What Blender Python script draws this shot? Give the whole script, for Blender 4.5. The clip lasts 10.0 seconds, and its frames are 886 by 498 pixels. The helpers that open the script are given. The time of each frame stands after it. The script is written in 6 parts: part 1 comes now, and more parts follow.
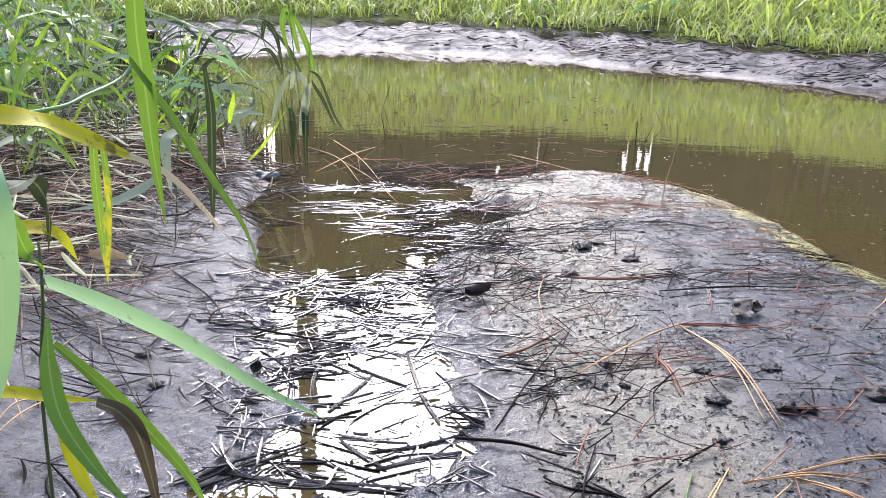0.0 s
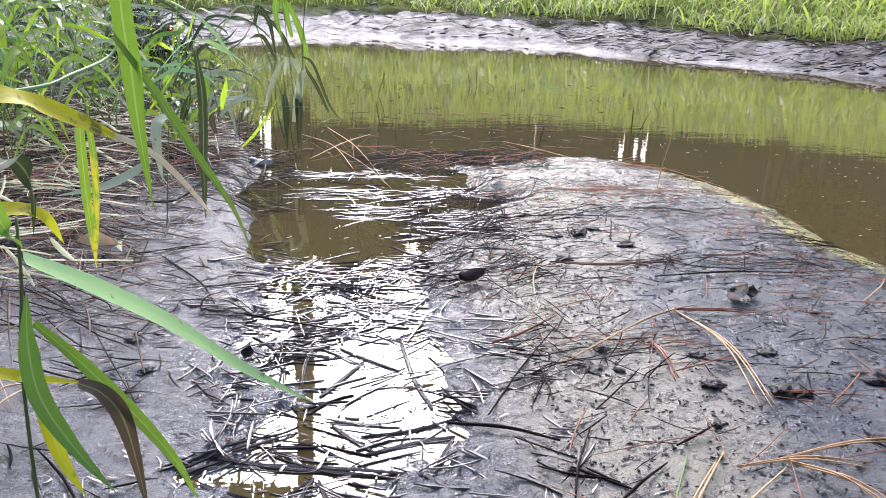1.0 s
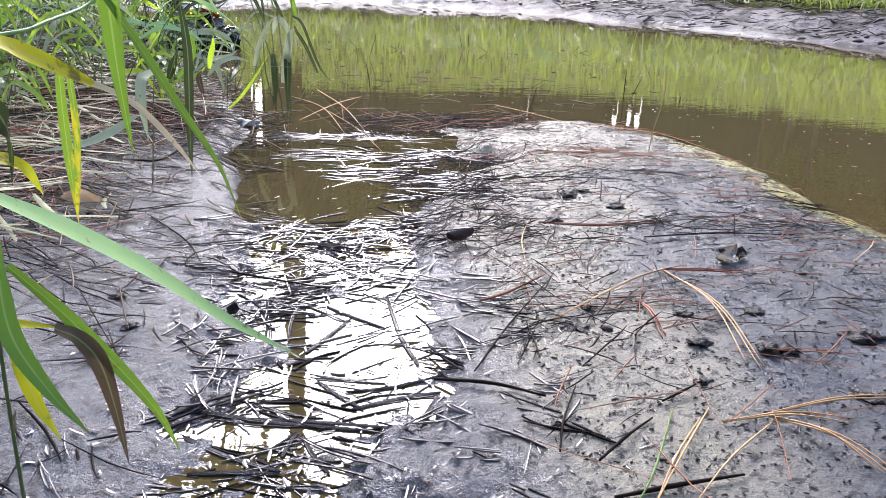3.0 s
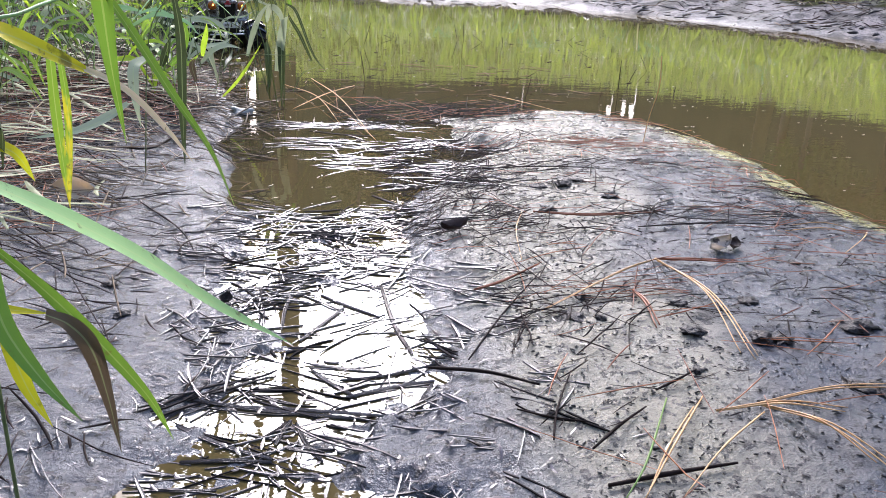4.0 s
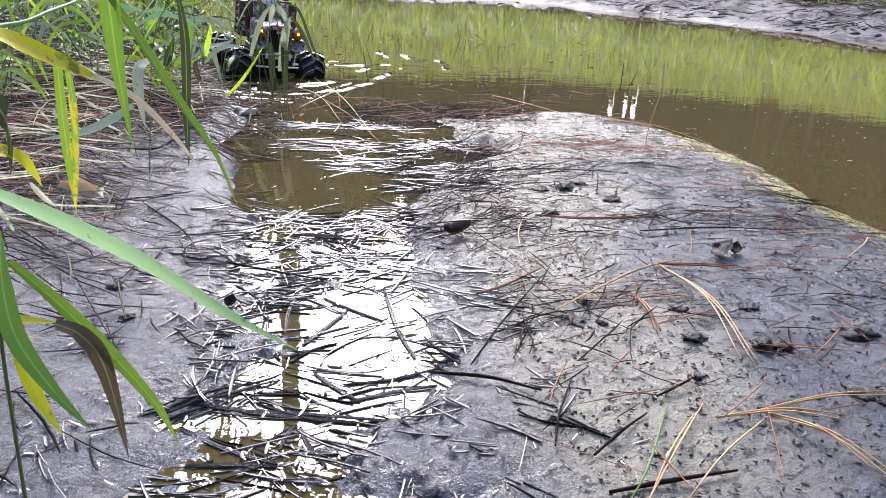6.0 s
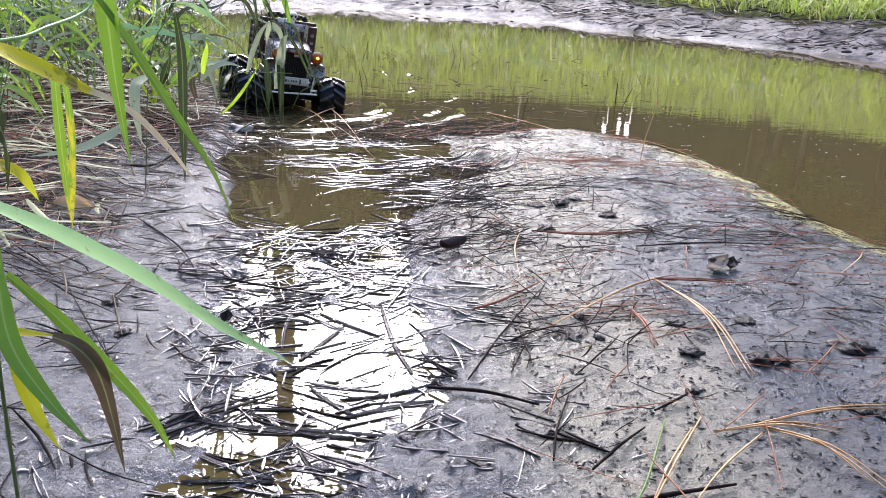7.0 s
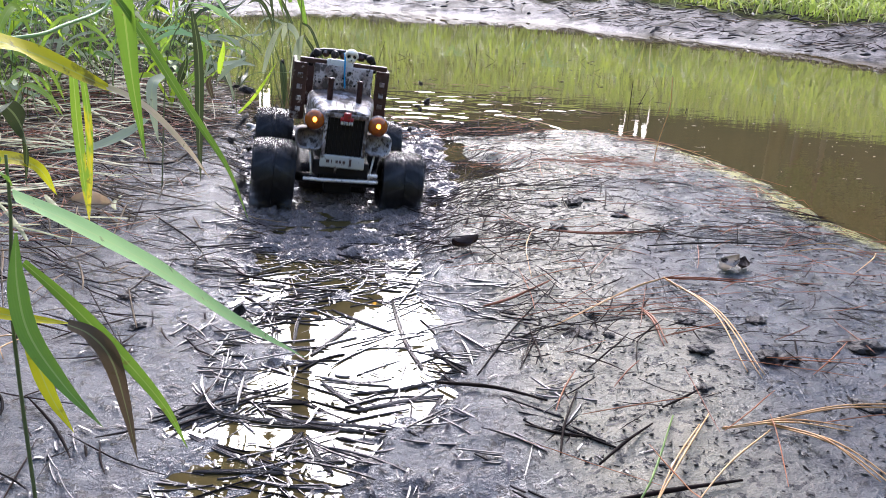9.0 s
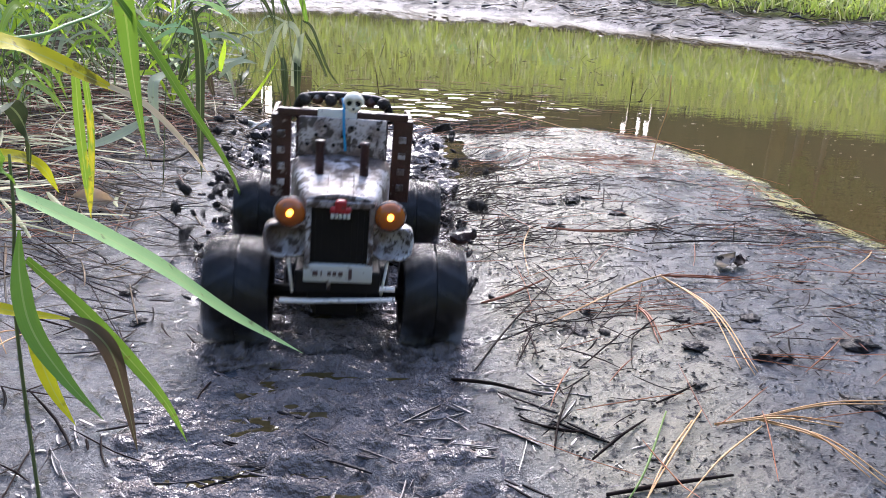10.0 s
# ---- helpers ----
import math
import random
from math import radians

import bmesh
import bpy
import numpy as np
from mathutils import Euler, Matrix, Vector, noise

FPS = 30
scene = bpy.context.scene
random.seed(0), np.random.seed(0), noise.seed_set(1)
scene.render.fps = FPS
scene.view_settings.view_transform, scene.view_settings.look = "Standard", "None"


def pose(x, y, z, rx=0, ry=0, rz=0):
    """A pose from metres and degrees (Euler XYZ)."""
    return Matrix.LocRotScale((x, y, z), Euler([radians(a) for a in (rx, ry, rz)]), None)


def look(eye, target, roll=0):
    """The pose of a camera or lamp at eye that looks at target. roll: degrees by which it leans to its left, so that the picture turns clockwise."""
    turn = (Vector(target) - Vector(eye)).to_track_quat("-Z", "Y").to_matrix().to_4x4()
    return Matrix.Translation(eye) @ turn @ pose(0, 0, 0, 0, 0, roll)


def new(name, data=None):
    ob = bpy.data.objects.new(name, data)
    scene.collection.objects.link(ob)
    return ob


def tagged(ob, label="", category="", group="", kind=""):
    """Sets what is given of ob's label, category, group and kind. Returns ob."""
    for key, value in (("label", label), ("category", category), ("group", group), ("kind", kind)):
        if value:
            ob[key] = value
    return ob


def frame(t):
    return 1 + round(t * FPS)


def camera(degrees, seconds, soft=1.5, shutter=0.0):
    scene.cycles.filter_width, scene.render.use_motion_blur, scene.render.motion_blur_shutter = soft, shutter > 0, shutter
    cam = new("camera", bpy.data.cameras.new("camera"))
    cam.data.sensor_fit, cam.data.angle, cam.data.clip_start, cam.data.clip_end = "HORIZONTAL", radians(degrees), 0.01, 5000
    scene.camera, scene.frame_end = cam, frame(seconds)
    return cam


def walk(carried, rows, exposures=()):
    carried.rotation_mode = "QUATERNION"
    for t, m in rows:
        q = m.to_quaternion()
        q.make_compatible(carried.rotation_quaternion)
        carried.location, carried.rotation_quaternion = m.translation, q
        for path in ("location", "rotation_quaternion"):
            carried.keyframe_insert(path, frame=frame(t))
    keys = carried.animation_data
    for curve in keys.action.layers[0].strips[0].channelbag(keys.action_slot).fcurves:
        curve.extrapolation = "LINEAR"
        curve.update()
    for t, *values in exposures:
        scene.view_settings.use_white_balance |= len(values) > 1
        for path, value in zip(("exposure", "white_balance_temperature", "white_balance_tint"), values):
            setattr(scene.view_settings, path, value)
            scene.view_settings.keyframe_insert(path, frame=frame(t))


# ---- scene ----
cam = camera(55.8, 10.0, 0.6, 0.4)
PATH = [
    (0, (0.082, 0.123, 0.485), (0.282, 2.017, -0.123), 1.8),
    (0.5, (0.083, 0.125, 0.481), (0.284, 2.018, -0.132), 1.8),
    (1, (0.088, 0.131, 0.473), (0.296, 2.018, -0.156), 1.8),
    (1.5, (0.084, 0.128, 0.469), (0.294, 2.01, -0.173), 2.0),
    (2, (0.09, 0.13, 0.466), (0.303, 2.006, -0.195), 1.9),
    (2.5, (0.095, 0.133, 0.46), (0.314, 2.0, -0.224), 2.1),
    (4, (0.095, 0.136, 0.452), (0.336, 1.987, -0.266), 2.7),
    (4.5, (0.099, 0.14, 0.452), (0.345, 1.983, -0.286), 2.8),
    (5, (0.095, 0.137, 0.457), (0.334, 1.977, -0.291), 3.0),
    (5.5, (0.093, 0.135, 0.465), (0.328, 1.977, -0.277), 3.0),
    (7, (0.089, 0.132, 0.46), (0.34, 1.994, -0.224), 3.0),
    (7.5, (0.096, 0.133, 0.461), (0.344, 1.999, -0.213), 3.0),
    (8, (0.091, 0.124, 0.469), (0.321, 1.993, -0.203), 3.2),
    (8.5, (0.09, 0.12, 0.464), (0.303, 1.992, -0.209), 3.1),
    (9, (0.094, 0.121, 0.457), (0.308, 1.99, -0.224), 3.0),
    (9.5, (0.098, 0.114, 0.459), (0.309, 1.982, -0.225), 3.0),
    (10, (0.098, 0.11, 0.462), (0.308, 1.976, -0.226), 3.1),
]
walk(cam, [(t, look(e, g, r)) for t, e, g, r in PATH], [(0.0, 2.1, 5800, 18), (10.0, 2.1, 5800, 18)])

# ---- world, sun, exposure ----
SUN_ELEV, SUN_AZ = 33.0, -1.0          # azimuth from +y towards +x
world = bpy.data.worlds.new("sky")
scene.world = world
world.use_nodes = True
wn, wl = world.node_tree.nodes, world.node_tree.links
wn.clear()
sky = wn.new("ShaderNodeTexSky")
sky.sky_type = "NISHITA"
sky.sun_disc = False
sky.sun_elevation = radians(SUN_ELEV)
sky.sun_rotation = radians(SUN_AZ)
sky.air_density, sky.dust_density, sky.ozone_density = 1.0, 4.0, 1.0
haze = wn.new("ShaderNodeHueSaturation")
haze.inputs["Saturation"].default_value = 1.0
back = wn.new("ShaderNodeBackground")
back.inputs["Strength"].default_value = 0.15
wout = wn.new("ShaderNodeOutputWorld")
wl.new(sky.outputs[0], haze.inputs["Color"])
wl.new(haze.outputs[0], back.inputs[0])
wl.new(back.outputs[0], wout.inputs[0])
sun = new("sun", bpy.data.lights.new("sun", "SUN"))
sun.data.energy, sun.data.angle, sun.data.color = 1.5, radians(25), (1.0, 0.98, 0.96)
se, sa = radians(SUN_ELEV), radians(SUN_AZ)
sun.matrix_world = look((math.sin(sa) * 30, math.cos(sa) * 30, 30 * math.tan(se)), (0, 0, 0))


# ---- materials ----
def mat(name, build):
    m = bpy.data.materials.new(name)
    m.use_nodes = True
    nt = m.node_tree
    nt.nodes.clear()
    out = nt.nodes.new("ShaderNodeOutputMaterial")
    p = nt.nodes.new("ShaderNodeBsdfPrincipled")
    nt.links.new(p.outputs[0], out.inputs[0])
    build(nt, p, out)
    return m


def coords(nt):
    return nt.nodes.new("ShaderNodeTexCoord").outputs["Object"]


def noise_tex(nt, vec, scale, detail=4.0, rough=0.6):
    n = nt.nodes.new("ShaderNodeTexNoise")
    n.inputs["Scale"].default_value = scale
    n.inputs["Detail"].default_value = detail
    n.inputs["Roughness"].default_value = rough
    nt.links.new(vec, n.inputs["Vector"])
    return n.outputs["Fac"]


def ramp(nt, fac, stops):
    r = nt.nodes.new("ShaderNodeValToRGB")
    e = r.color_ramp.elements
    while len(e) < len(stops):
        e.new(0.5)
    for k, (at, c) in zip(e, stops):
        k.position = at
        k.color = (c, c, c, 1) if isinstance(c, (int, float)) else (*c, 1)
    nt.links.new(fac, r.inputs[0])
    return r.outputs[0]


def mix(nt, fac, a, b, mode="MIX"):
    m = nt.nodes.new("ShaderNodeMix")
    m.data_type, m.blend_type = "RGBA", mode
    for sock, v in ((m.inputs[0], fac), (m.inputs[6], a), (m.inputs[7], b)):
        if isinstance(v, (int, float)):
            sock.default_value = v
        elif isinstance(v, tuple):
            sock.default_value = (*v, 1)
        else:
            nt.links.new(v, sock)
    return m.outputs[2]


def math_node(nt, op, a, b):
    m = nt.nodes.new("ShaderNodeMath")
    m.operation = op
    for sock, v in ((m.inputs[0], a), (m.inputs[1], b)):
        if isinstance(v, (int, float)):
            sock.default_value = v
        else:
            nt.links.new(v, sock)
    return m.outputs[0]


def bump(nt, p, height, strength, dist):
    b = nt.nodes.new("ShaderNodeBump")
    b.inputs["Strength"].default_value = strength
    b.inputs["Distance"].default_value = dist
    nt.links.new(height, b.inputs["Height"])
    nt.links.new(b.outputs[0], p.inputs["Normal"])


def attr(nt, name):
    a = nt.nodes.new("ShaderNodeAttribute")
    a.attribute_name = name
    return a.outputs["Fac"]


def island(nt):
    return nt.nodes.new("ShaderNodeNewGeometry").outputs["Random Per Island"]


def whole(nt):
    return nt.nodes.new("ShaderNodeObjectInfo").outputs["Random"]


def mud_build(nt, p, out):
    v = coords(nt)
    big = noise_tex(nt, v, 2.2, 5)
    mid = noise_tex(nt, v, 13.0, 6)
    fine = noise_tex(nt, v, 75.0, 5, 0.65)
    pits = noise_tex(nt, v, 38.0, 4, 0.6)
    grain = noise_tex(nt, v, 330.0, 3, 0.7)
    col = ramp(nt, big, [(0.35, (0.044, 0.049, 0.057)), (0.65, (0.080, 0.084, 0.091))])
    col = mix(nt, ramp(nt, mid, [(0.48, 0.0), (0.60, 0.65)]), col, (0.066, 0.063, 0.066))
    col = mix(nt, attr(nt, "tan"), col, mix(nt, fine, (0.165, 0.150, 0.100), (0.27, 0.245, 0.175)))
    col = mix(nt, math_node(nt, "MULTIPLY", attr(nt, "algae"), ramp(nt, mid, [(0.3, 0.2), (0.55, 1.0)])), col, (0.30, 0.27, 0.08))
    col = mix(nt, attr(nt, "black"), col, mix(nt, ramp(nt, noise_tex(nt, v, 3.2, 7, 0.7), [(0.46, 0.0), (0.54, 1.0)]), (0.006, 0.005, 0.005), (0.17, 0.152, 0.145)))
    # dark humus, with the shade between the grass tufts painted into the colour
    col = mix(nt, attr(nt, "humus_shade"), col, mix(nt, pits, (0.012, 0.009, 0.007), (0.085, 0.072, 0.062)))
    col = mix(nt, attr(nt, "soil"), col, mix(nt, mid, (0.07, 0.075, 0.018), (0.24, 0.27, 0.05)))
    specks = ramp(nt, fine, [(0.565, 0.0), (0.59, 0.95)])
    col = mix(nt, specks, col, (0.020, 0.018, 0.018))
    col = mix(nt, ramp(nt, pits, [(0.635, 0.0), (0.65, 0.95)]), col, (0.012, 0.014, 0.014))
    col = mix(nt, ramp(nt, grain, [(0.58, 0.0), (0.64, 0.75)]), col, (0.03, 0.027, 0.026))
    nt.links.new(col, p.inputs["Base Color"])
    wet = attr(nt, "wet")
    r = math_node(nt, "ADD", ramp(nt, mid, [(0.35, 0.19), (0.65, 0.40)]), math_node(nt, "MULTIPLY", wet, -0.13))
    r = math_node(nt, "ADD", r, math_node(nt, "MULTIPLY", attr(nt, "soil"), 0.5))
    r = math_node(nt, "ADD", r, math_node(nt, "MULTIPLY", attr(nt, "black"), 0.30))
    nt.links.new(math_node(nt, "MAXIMUM", r, 0.05), p.inputs["Roughness"])
    p.inputs["IOR"].default_value = 1.42
    dull = math_node(nt, "ADD", math_node(nt, "MULTIPLY", attr(nt, "black"), 0.195), math_node(nt, "MULTIPLY", attr(nt, "soil"), 0.42))
    dull = math_node(nt, "MAXIMUM", dull, math_node(nt, "MULTIPLY", attr(nt, "humus_shade"), 0.40))
    gloss = math_node(nt, "ADD", 0.22, math_node(nt, "MULTIPLY", wet, 0.07))
    nt.links.new(math_node(nt, "MAXIMUM", math_node(nt, "SUBTRACT", gloss, dull), 0.0), p.inputs["Specular IOR Level"])
    h = math_node(nt, "ADD", math_node(nt, "MULTIPLY", mid, 0.45), math_node(nt, "MULTIPLY", fine, 0.42))
    h = math_node(nt, "ADD", h, math_node(nt, "MULTIPLY", pits, -0.35))
    h = math_node(nt, "ADD", h, math_node(nt, "MULTIPLY", grain, 0.24))
    bump(nt, p, h, 1.0, 0.0085)


MUD = mat("wet_mud", mud_build)


def water_build(nt, p, out):
    v = coords(nt)
    col = mix(nt, noise_tex(nt, v, 1.2, 3), (0.066, 0.044, 0.019), (0.056, 0.048, 0.017))
    nt.links.new(col, p.inputs["Base Color"])
    scum = ramp(nt, noise_tex(nt, v, 160.0, 2), [(0.70, 0.0), (0.74, 1.0)])
    p.inputs["IOR"].default_value = 1.33
    nt.links.new(ramp(nt, scum, [(0.0, 0.010), (1.0, 0.04)]), p.inputs["Roughness"])
    st = nt.nodes.new("ShaderNodeMapping")
    st.inputs["Scale"].default_value = (1.0, 2.2, 1.0)
    nt.links.new(v, st.inputs["Vector"])
    n = math_node(nt, "ADD", noise_tex(nt, st.outputs[0], 5.0, 3), math_node(nt, "MULTIPLY", noise_tex(nt, st.outputs[0], 26.0, 2), 0.22))
    bump(nt, p, n, 0.065, 0.0050)


WATER = mat("murky_water", water_build)


def plant(name, dark, light, trans=0.35, rough=0.45, streak=None, patch=None):
    """Leaf: gloss over a leaf that lets some light through."""
    def build(nt, p, out):
        v = coords(nt)
        f = noise_tex(nt, v, 18.0, 3)
        rnd = math_node(nt, "ADD", math_node(nt, "MULTIPLY", island(nt), 0.6), math_node(nt, "MULTIPLY", f, 0.4))
        col = mix(nt, rnd, dark, light)
        if patch:
            spot = math_node(nt, "ADD", math_node(nt, "MULTIPLY", noise_tex(nt, v, 0.9, 3), 0.6), math_node(nt, "MULTIPLY", noise_tex(nt, v, 4.0, 3), 0.4))
            col = mix(nt, ramp(nt, spot, [(0.42, 0.0), (0.60, 0.85)]), col, patch)
        if streak:
            sm = nt.nodes.new("ShaderNodeMapping")
            sm.inputs["Scale"].default_value = streak[1]
            nt.links.new(v, sm.inputs["Vector"])
            col = mix(nt, ramp(nt, noise_tex(nt, sm.outputs[0], 40.0, 4), streak[2]), col, streak[0])
        nt.links.new(col, p.inputs["Base Color"])
        p.inputs["Roughness"].default_value = rough
        ac = attr(nt, "across")
        vein = math_node(nt, "SINE", math_node(nt, "MULTIPLY", ac, 26.0), 0.0)
        rib = math_node(nt, "LESS_THAN", math_node(nt, "ABSOLUTE", ac, 0.0), 0.10)
        bump(nt, p, math_node(nt, "ADD", math_node(nt, "MULTIPLY", vein, 0.12), noise_tex(nt, v, 220.0, 2)), 0.25, 0.0006)
        p.inputs["Specular IOR Level"].default_value = 0.2
        dots = ramp(nt, noise_tex(nt, v, 95.0, 3), [(0.64, 0.0), (0.70, 0.7)])
        col = mix(nt, dots, col, (0.10, 0.07, 0.03))
        col = mix(nt, math_node(nt, "MULTIPLY", rib, 0.35), col, (0.40, 0.48, 0.20))
        nt.links.new(col, p.inputs["Base Color"])
        tr = nt.nodes.new("ShaderNodeBsdfTranslucent")
        nt.links.new(mix(nt, 0.4, col, (0.28, 0.42, 0.02), "MIX") if trans > 0.3 else col, tr.inputs[0])
        sh = nt.nodes.new("ShaderNodeMixShader")
        sh.inputs[0].default_value = trans
        nt.links.new(p.outputs[0], sh.inputs[1])
        nt.links.new(tr.outputs[0], sh.inputs[2])
        nt.links.new(sh.outputs[0], out.inputs[0])
    return mat(name, build)


LEAF = plant("green_leaf", (0.065, 0.155, 0.022), (0.13, 0.27, 0.04), 0.38)
LEAF_PALE = plant("pale_leaf", (0.25, 0.43, 0.16), (0.33, 0.51, 0.21), 0.28, 0.4)
LEAF_DARK = plant("dull_leaf", (0.022, 0.032, 0.014), (0.075, 0.10, 0.035), 0.25, 0.6)
LEAF_GREY = plant("greyed_leaf", (0.26, 0.30, 0.17), (0.40, 0.43, 0.27), 0.30, 0.65)
LEAF_YELLOW = plant("yellowing_leaf", (0.36, 0.42, 0.010), (0.72, 0.54, 0.010), 0.42, 0.6,
                    ((0.10, 0.06, 0.015), (1, 1, 1), [(0.56, 0.0), (0.66, 0.9)]))
LEAF_STRIPE = plant("striped_leaf", (0.10, 0.21, 0.03), (0.16, 0.26, 0.03), 0.4, 0.45,
                    ((0.60, 0.44, 0.02), (1, 1, 0.3), [(0.48, 0.0), (0.55, 1.0)]))
LEAF_BROWN = plant("dead_leaf", (0.07, 0.05, 0.03), (0.17, 0.12, 0.07), 0.15, 0.6)
STRAW = plant("straw", (0.46, 0.36, 0.22), (0.64, 0.54, 0.37), 0.3, 0.6)
GRASS_FAR = plant("bank_grass", (0.20, 0.27, 0.025), (0.62, 0.64, 0.10), 0.5, 0.5, patch=(0.13, 0.15, 0.025))
GRASS_DRY = plant("dry_grass", (0.42, 0.36, 0.16), (0.72, 0.66, 0.40), 0.3, 0.6)
GRASS_LEFT = plant("near_grass", (0.12, 0.23, 0.03), (0.36, 0.50, 0.07), 0.5, 0.45)
LEAF_LIME = plant("young_leaf", (0.34, 0.50, 0.02), (0.46, 0.62, 0.04), 0.55, 0.45)
PINE_CROWN = plant("pine_foliage", (0.03, 0.05, 0.015), (0.06, 0.09, 0.03), 0.1, 0.6)


def simple(name, a, b, rough, scale=30.0, bumpy=0.3, dist=0.003, metal=0.0, spots=None, per="noise", rough2=None, ior=1.45, spec=0.5):
    def build(nt, p, out):
        v = coords(nt)
        f = noise_tex(nt, v, scale, 5)
        if per == "island":
            f = math_node(nt, "ADD", math_node(nt, "MULTIPLY", island(nt), 0.7), math_node(nt, "MULTIPLY", f, 0.3))
        elif per == "object":
            f = math_node(nt, "ADD", math_node(nt, "MULTIPLY", whole(nt), 0.7), math_node(nt, "MULTIPLY", f, 0.3))
        col = mix(nt, f, a, b)
        if spots:
            for sc, lo, hi, c in spots:
                col = mix(nt, ramp(nt, noise_tex(nt, v, sc, 4), [(lo, 0.0), (hi, 1.0)]), col, c)
        nt.links.new(col, p.inputs["Base Color"])
        p.inputs["Metallic"].default_value = metal
        p.inputs["IOR"].default_value = ior
        p.inputs["Specular IOR Level"].default_value = spec
        nt.links.new(ramp(nt, noise_tex(nt, v, scale * 2.3, 3), [(0.3, rough), (0.7, rough2 if rough2 else min(1.0, rough + 0.15))]), p.inputs["Roughness"])
        bump(nt, p, noise_tex(nt, v, scale * 4, 3), bumpy, dist)
    return mat(name, build)


MUDSPOT = (0.065, 0.048, 0.038)
REED_WET = simple("sodden_reed", (0.006, 0.005, 0.006), (0.11, 0.094, 0.094), 0.10, 60, 0.2, 0.0008, per="island", rough2=0.28, spec=0.42)
REED_FLAT = simple("flattened_reed", (0.012, 0.010, 0.010), (0.12, 0.105, 0.10), 0.12, 60, 0.2, 0.0008, per="object", rough2=0.3, spec=0.45)
REED_PALE = simple("pale_sodden_reed", (0.04, 0.034, 0.032), (0.24, 0.21, 0.195), 0.18, 60, 0.2, 0.0008, per="island", rough2=0.45, spec=0.3)
TWIG_DARK = simple("sodden_twig", (0.004, 0.0035, 0.0035), (0.040, 0.026, 0.021), 0.5, 60, 0.4, 0.002, per="island", spec=0.03)
NEEDLE_RED = simple("russet_needle", (0.11, 0.028, 0.014), (0.36, 0.13, 0.05), 0.45, 60, 0.3, 0.001, per="island", spec=0.25)
NEEDLE_TAN = simple("tan_needle", (0.36, 0.18, 0.06), (0.56, 0.34, 0.14), 0.45, 60, 0.3, 0.001, per="object")
LITTER = simple("dead_litter", (0.004, 0.003, 0.002), (0.24, 0.165, 0.095), 0.6, 60, 0.3, 0.002, per="island", spec=0.2)
STRAW_DRY = simple("dry_straw", (0.30, 0.21, 0.11), (0.62, 0.52, 0.36), 0.6, 60, 0.3, 0.001, per="island", spec=0.2)
SCUM = simple("pale_fleck", (0.22, 0.20, 0.16), (0.45, 0.43, 0.37), 0.5, 60, 0.2, 0.001, per="island", spec=0.15)
CLOD = simple("black_mud", (0.010, 0.009, 0.009), (0.045, 0.038, 0.034), 0.35, 60, 0.9, 0.006, spec=0.2)
REED_DULL = simple("rotted_reed", (0.004, 0.0035, 0.0035), (0.05, 0.042, 0.040), 0.6, 60, 0.3, 0.002, per="island", spec=0.02)
SLURRY = simple("liquid_mud", (0.022, 0.015, 0.011), (0.25, 0.215, 0.20), 0.03, 20, 1.0, 0.014, rough2=0.10, ior=1.35, spec=0.5)
RUBBER = simple("wet_rubber", (0.005, 0.005, 0.005), (0.014, 0.013, 0.013), 0.20, 40, 0.5, 0.003, spots=[(38, 0.60, 0.70, (0.045, 0.038, 0.034))], rough2=0.45, spec=0.22)
LUG = simple("wet_tread", (0.006, 0.006, 0.006), (0.022, 0.020, 0.019), 0.05, 60, 0.6, 0.003, rough2=0.15, ior=1.5, spec=0.85)
SILVER = simple("muddy_silver", (0.40, 0.385, 0.38), (0.56, 0.545, 0.54), 0.36, 25, 0.3, 0.002, metal=0.15, spots=[(18, 0.44, 0.58, (0.15, 0.115, 0.10)), (45, 0.54, 0.60, (0.05, 0.036, 0.030)), (90, 0.53, 0.60, MUDSPOT), (260, 0.57, 0.63, MUDSPOT)])
CREAM = simple("muddy_cream_paint", (0.42, 0.36, 0.32), (0.56, 0.49, 0.44), 0.4, 20, 0.3, 0.002, spots=[(20, 0.46, 0.58, (0.16, 0.11, 0.09)), (48, 0.54, 0.60, (0.05, 0.034, 0.028)), (95, 0.55, 0.61, MUDSPOT), (280, 0.57, 0.63, MUDSPOT)])
PLATE = simple("grimy_plate", (0.42, 0.42, 0.37), (0.54, 0.54, 0.48), 0.45, 30, 0.2, 0.001, spots=[(60, 0.60, 0.68, (0.10, 0.08, 0.06))])
BLACK = simple("black_plastic", (0.006, 0.006, 0.006), (0.014, 0.013, 0.012), 0.35, 40, 0.3, 0.002, spec=0.22)
RUST = simple("mud_caked_panel", (0.020, 0.010, 0.008), (0.075, 0.030, 0.022), 0.35, 30, 0.6, 0.004, spots=[(55, 0.62, 0.68, (0.30, 0.27, 0.25))])
RED = simple("red_badge", (0.26, 0.010, 0.014), (0.36, 0.02, 0.022), 0.35, 40, 0.1, 0.001, spots=[(110, 0.56, 0.62, MUDSPOT)])
WHITE = simple("white_plastic", (0.72, 0.70, 0.64), (0.82, 0.80, 0.74), 0.4, 40, 0.1, 0.001, spots=[(160, 0.62, 0.68, MUDSPOT)])
BONE = simple("bone_white", (0.70, 0.66, 0.50), (0.80, 0.77, 0.62), 0.5, 60, 0.3, 0.001)
BLUE = simple("blue_cord", (0.015, 0.20, 0.42), (0.03, 0.30, 0.52), 0.5, 80, 0.3, 0.001)
INK = simple("dark_ink", (0.05, 0.03, 0.03), (0.09, 0.05, 0.04), 0.6, 60, 0.1, 0.001)
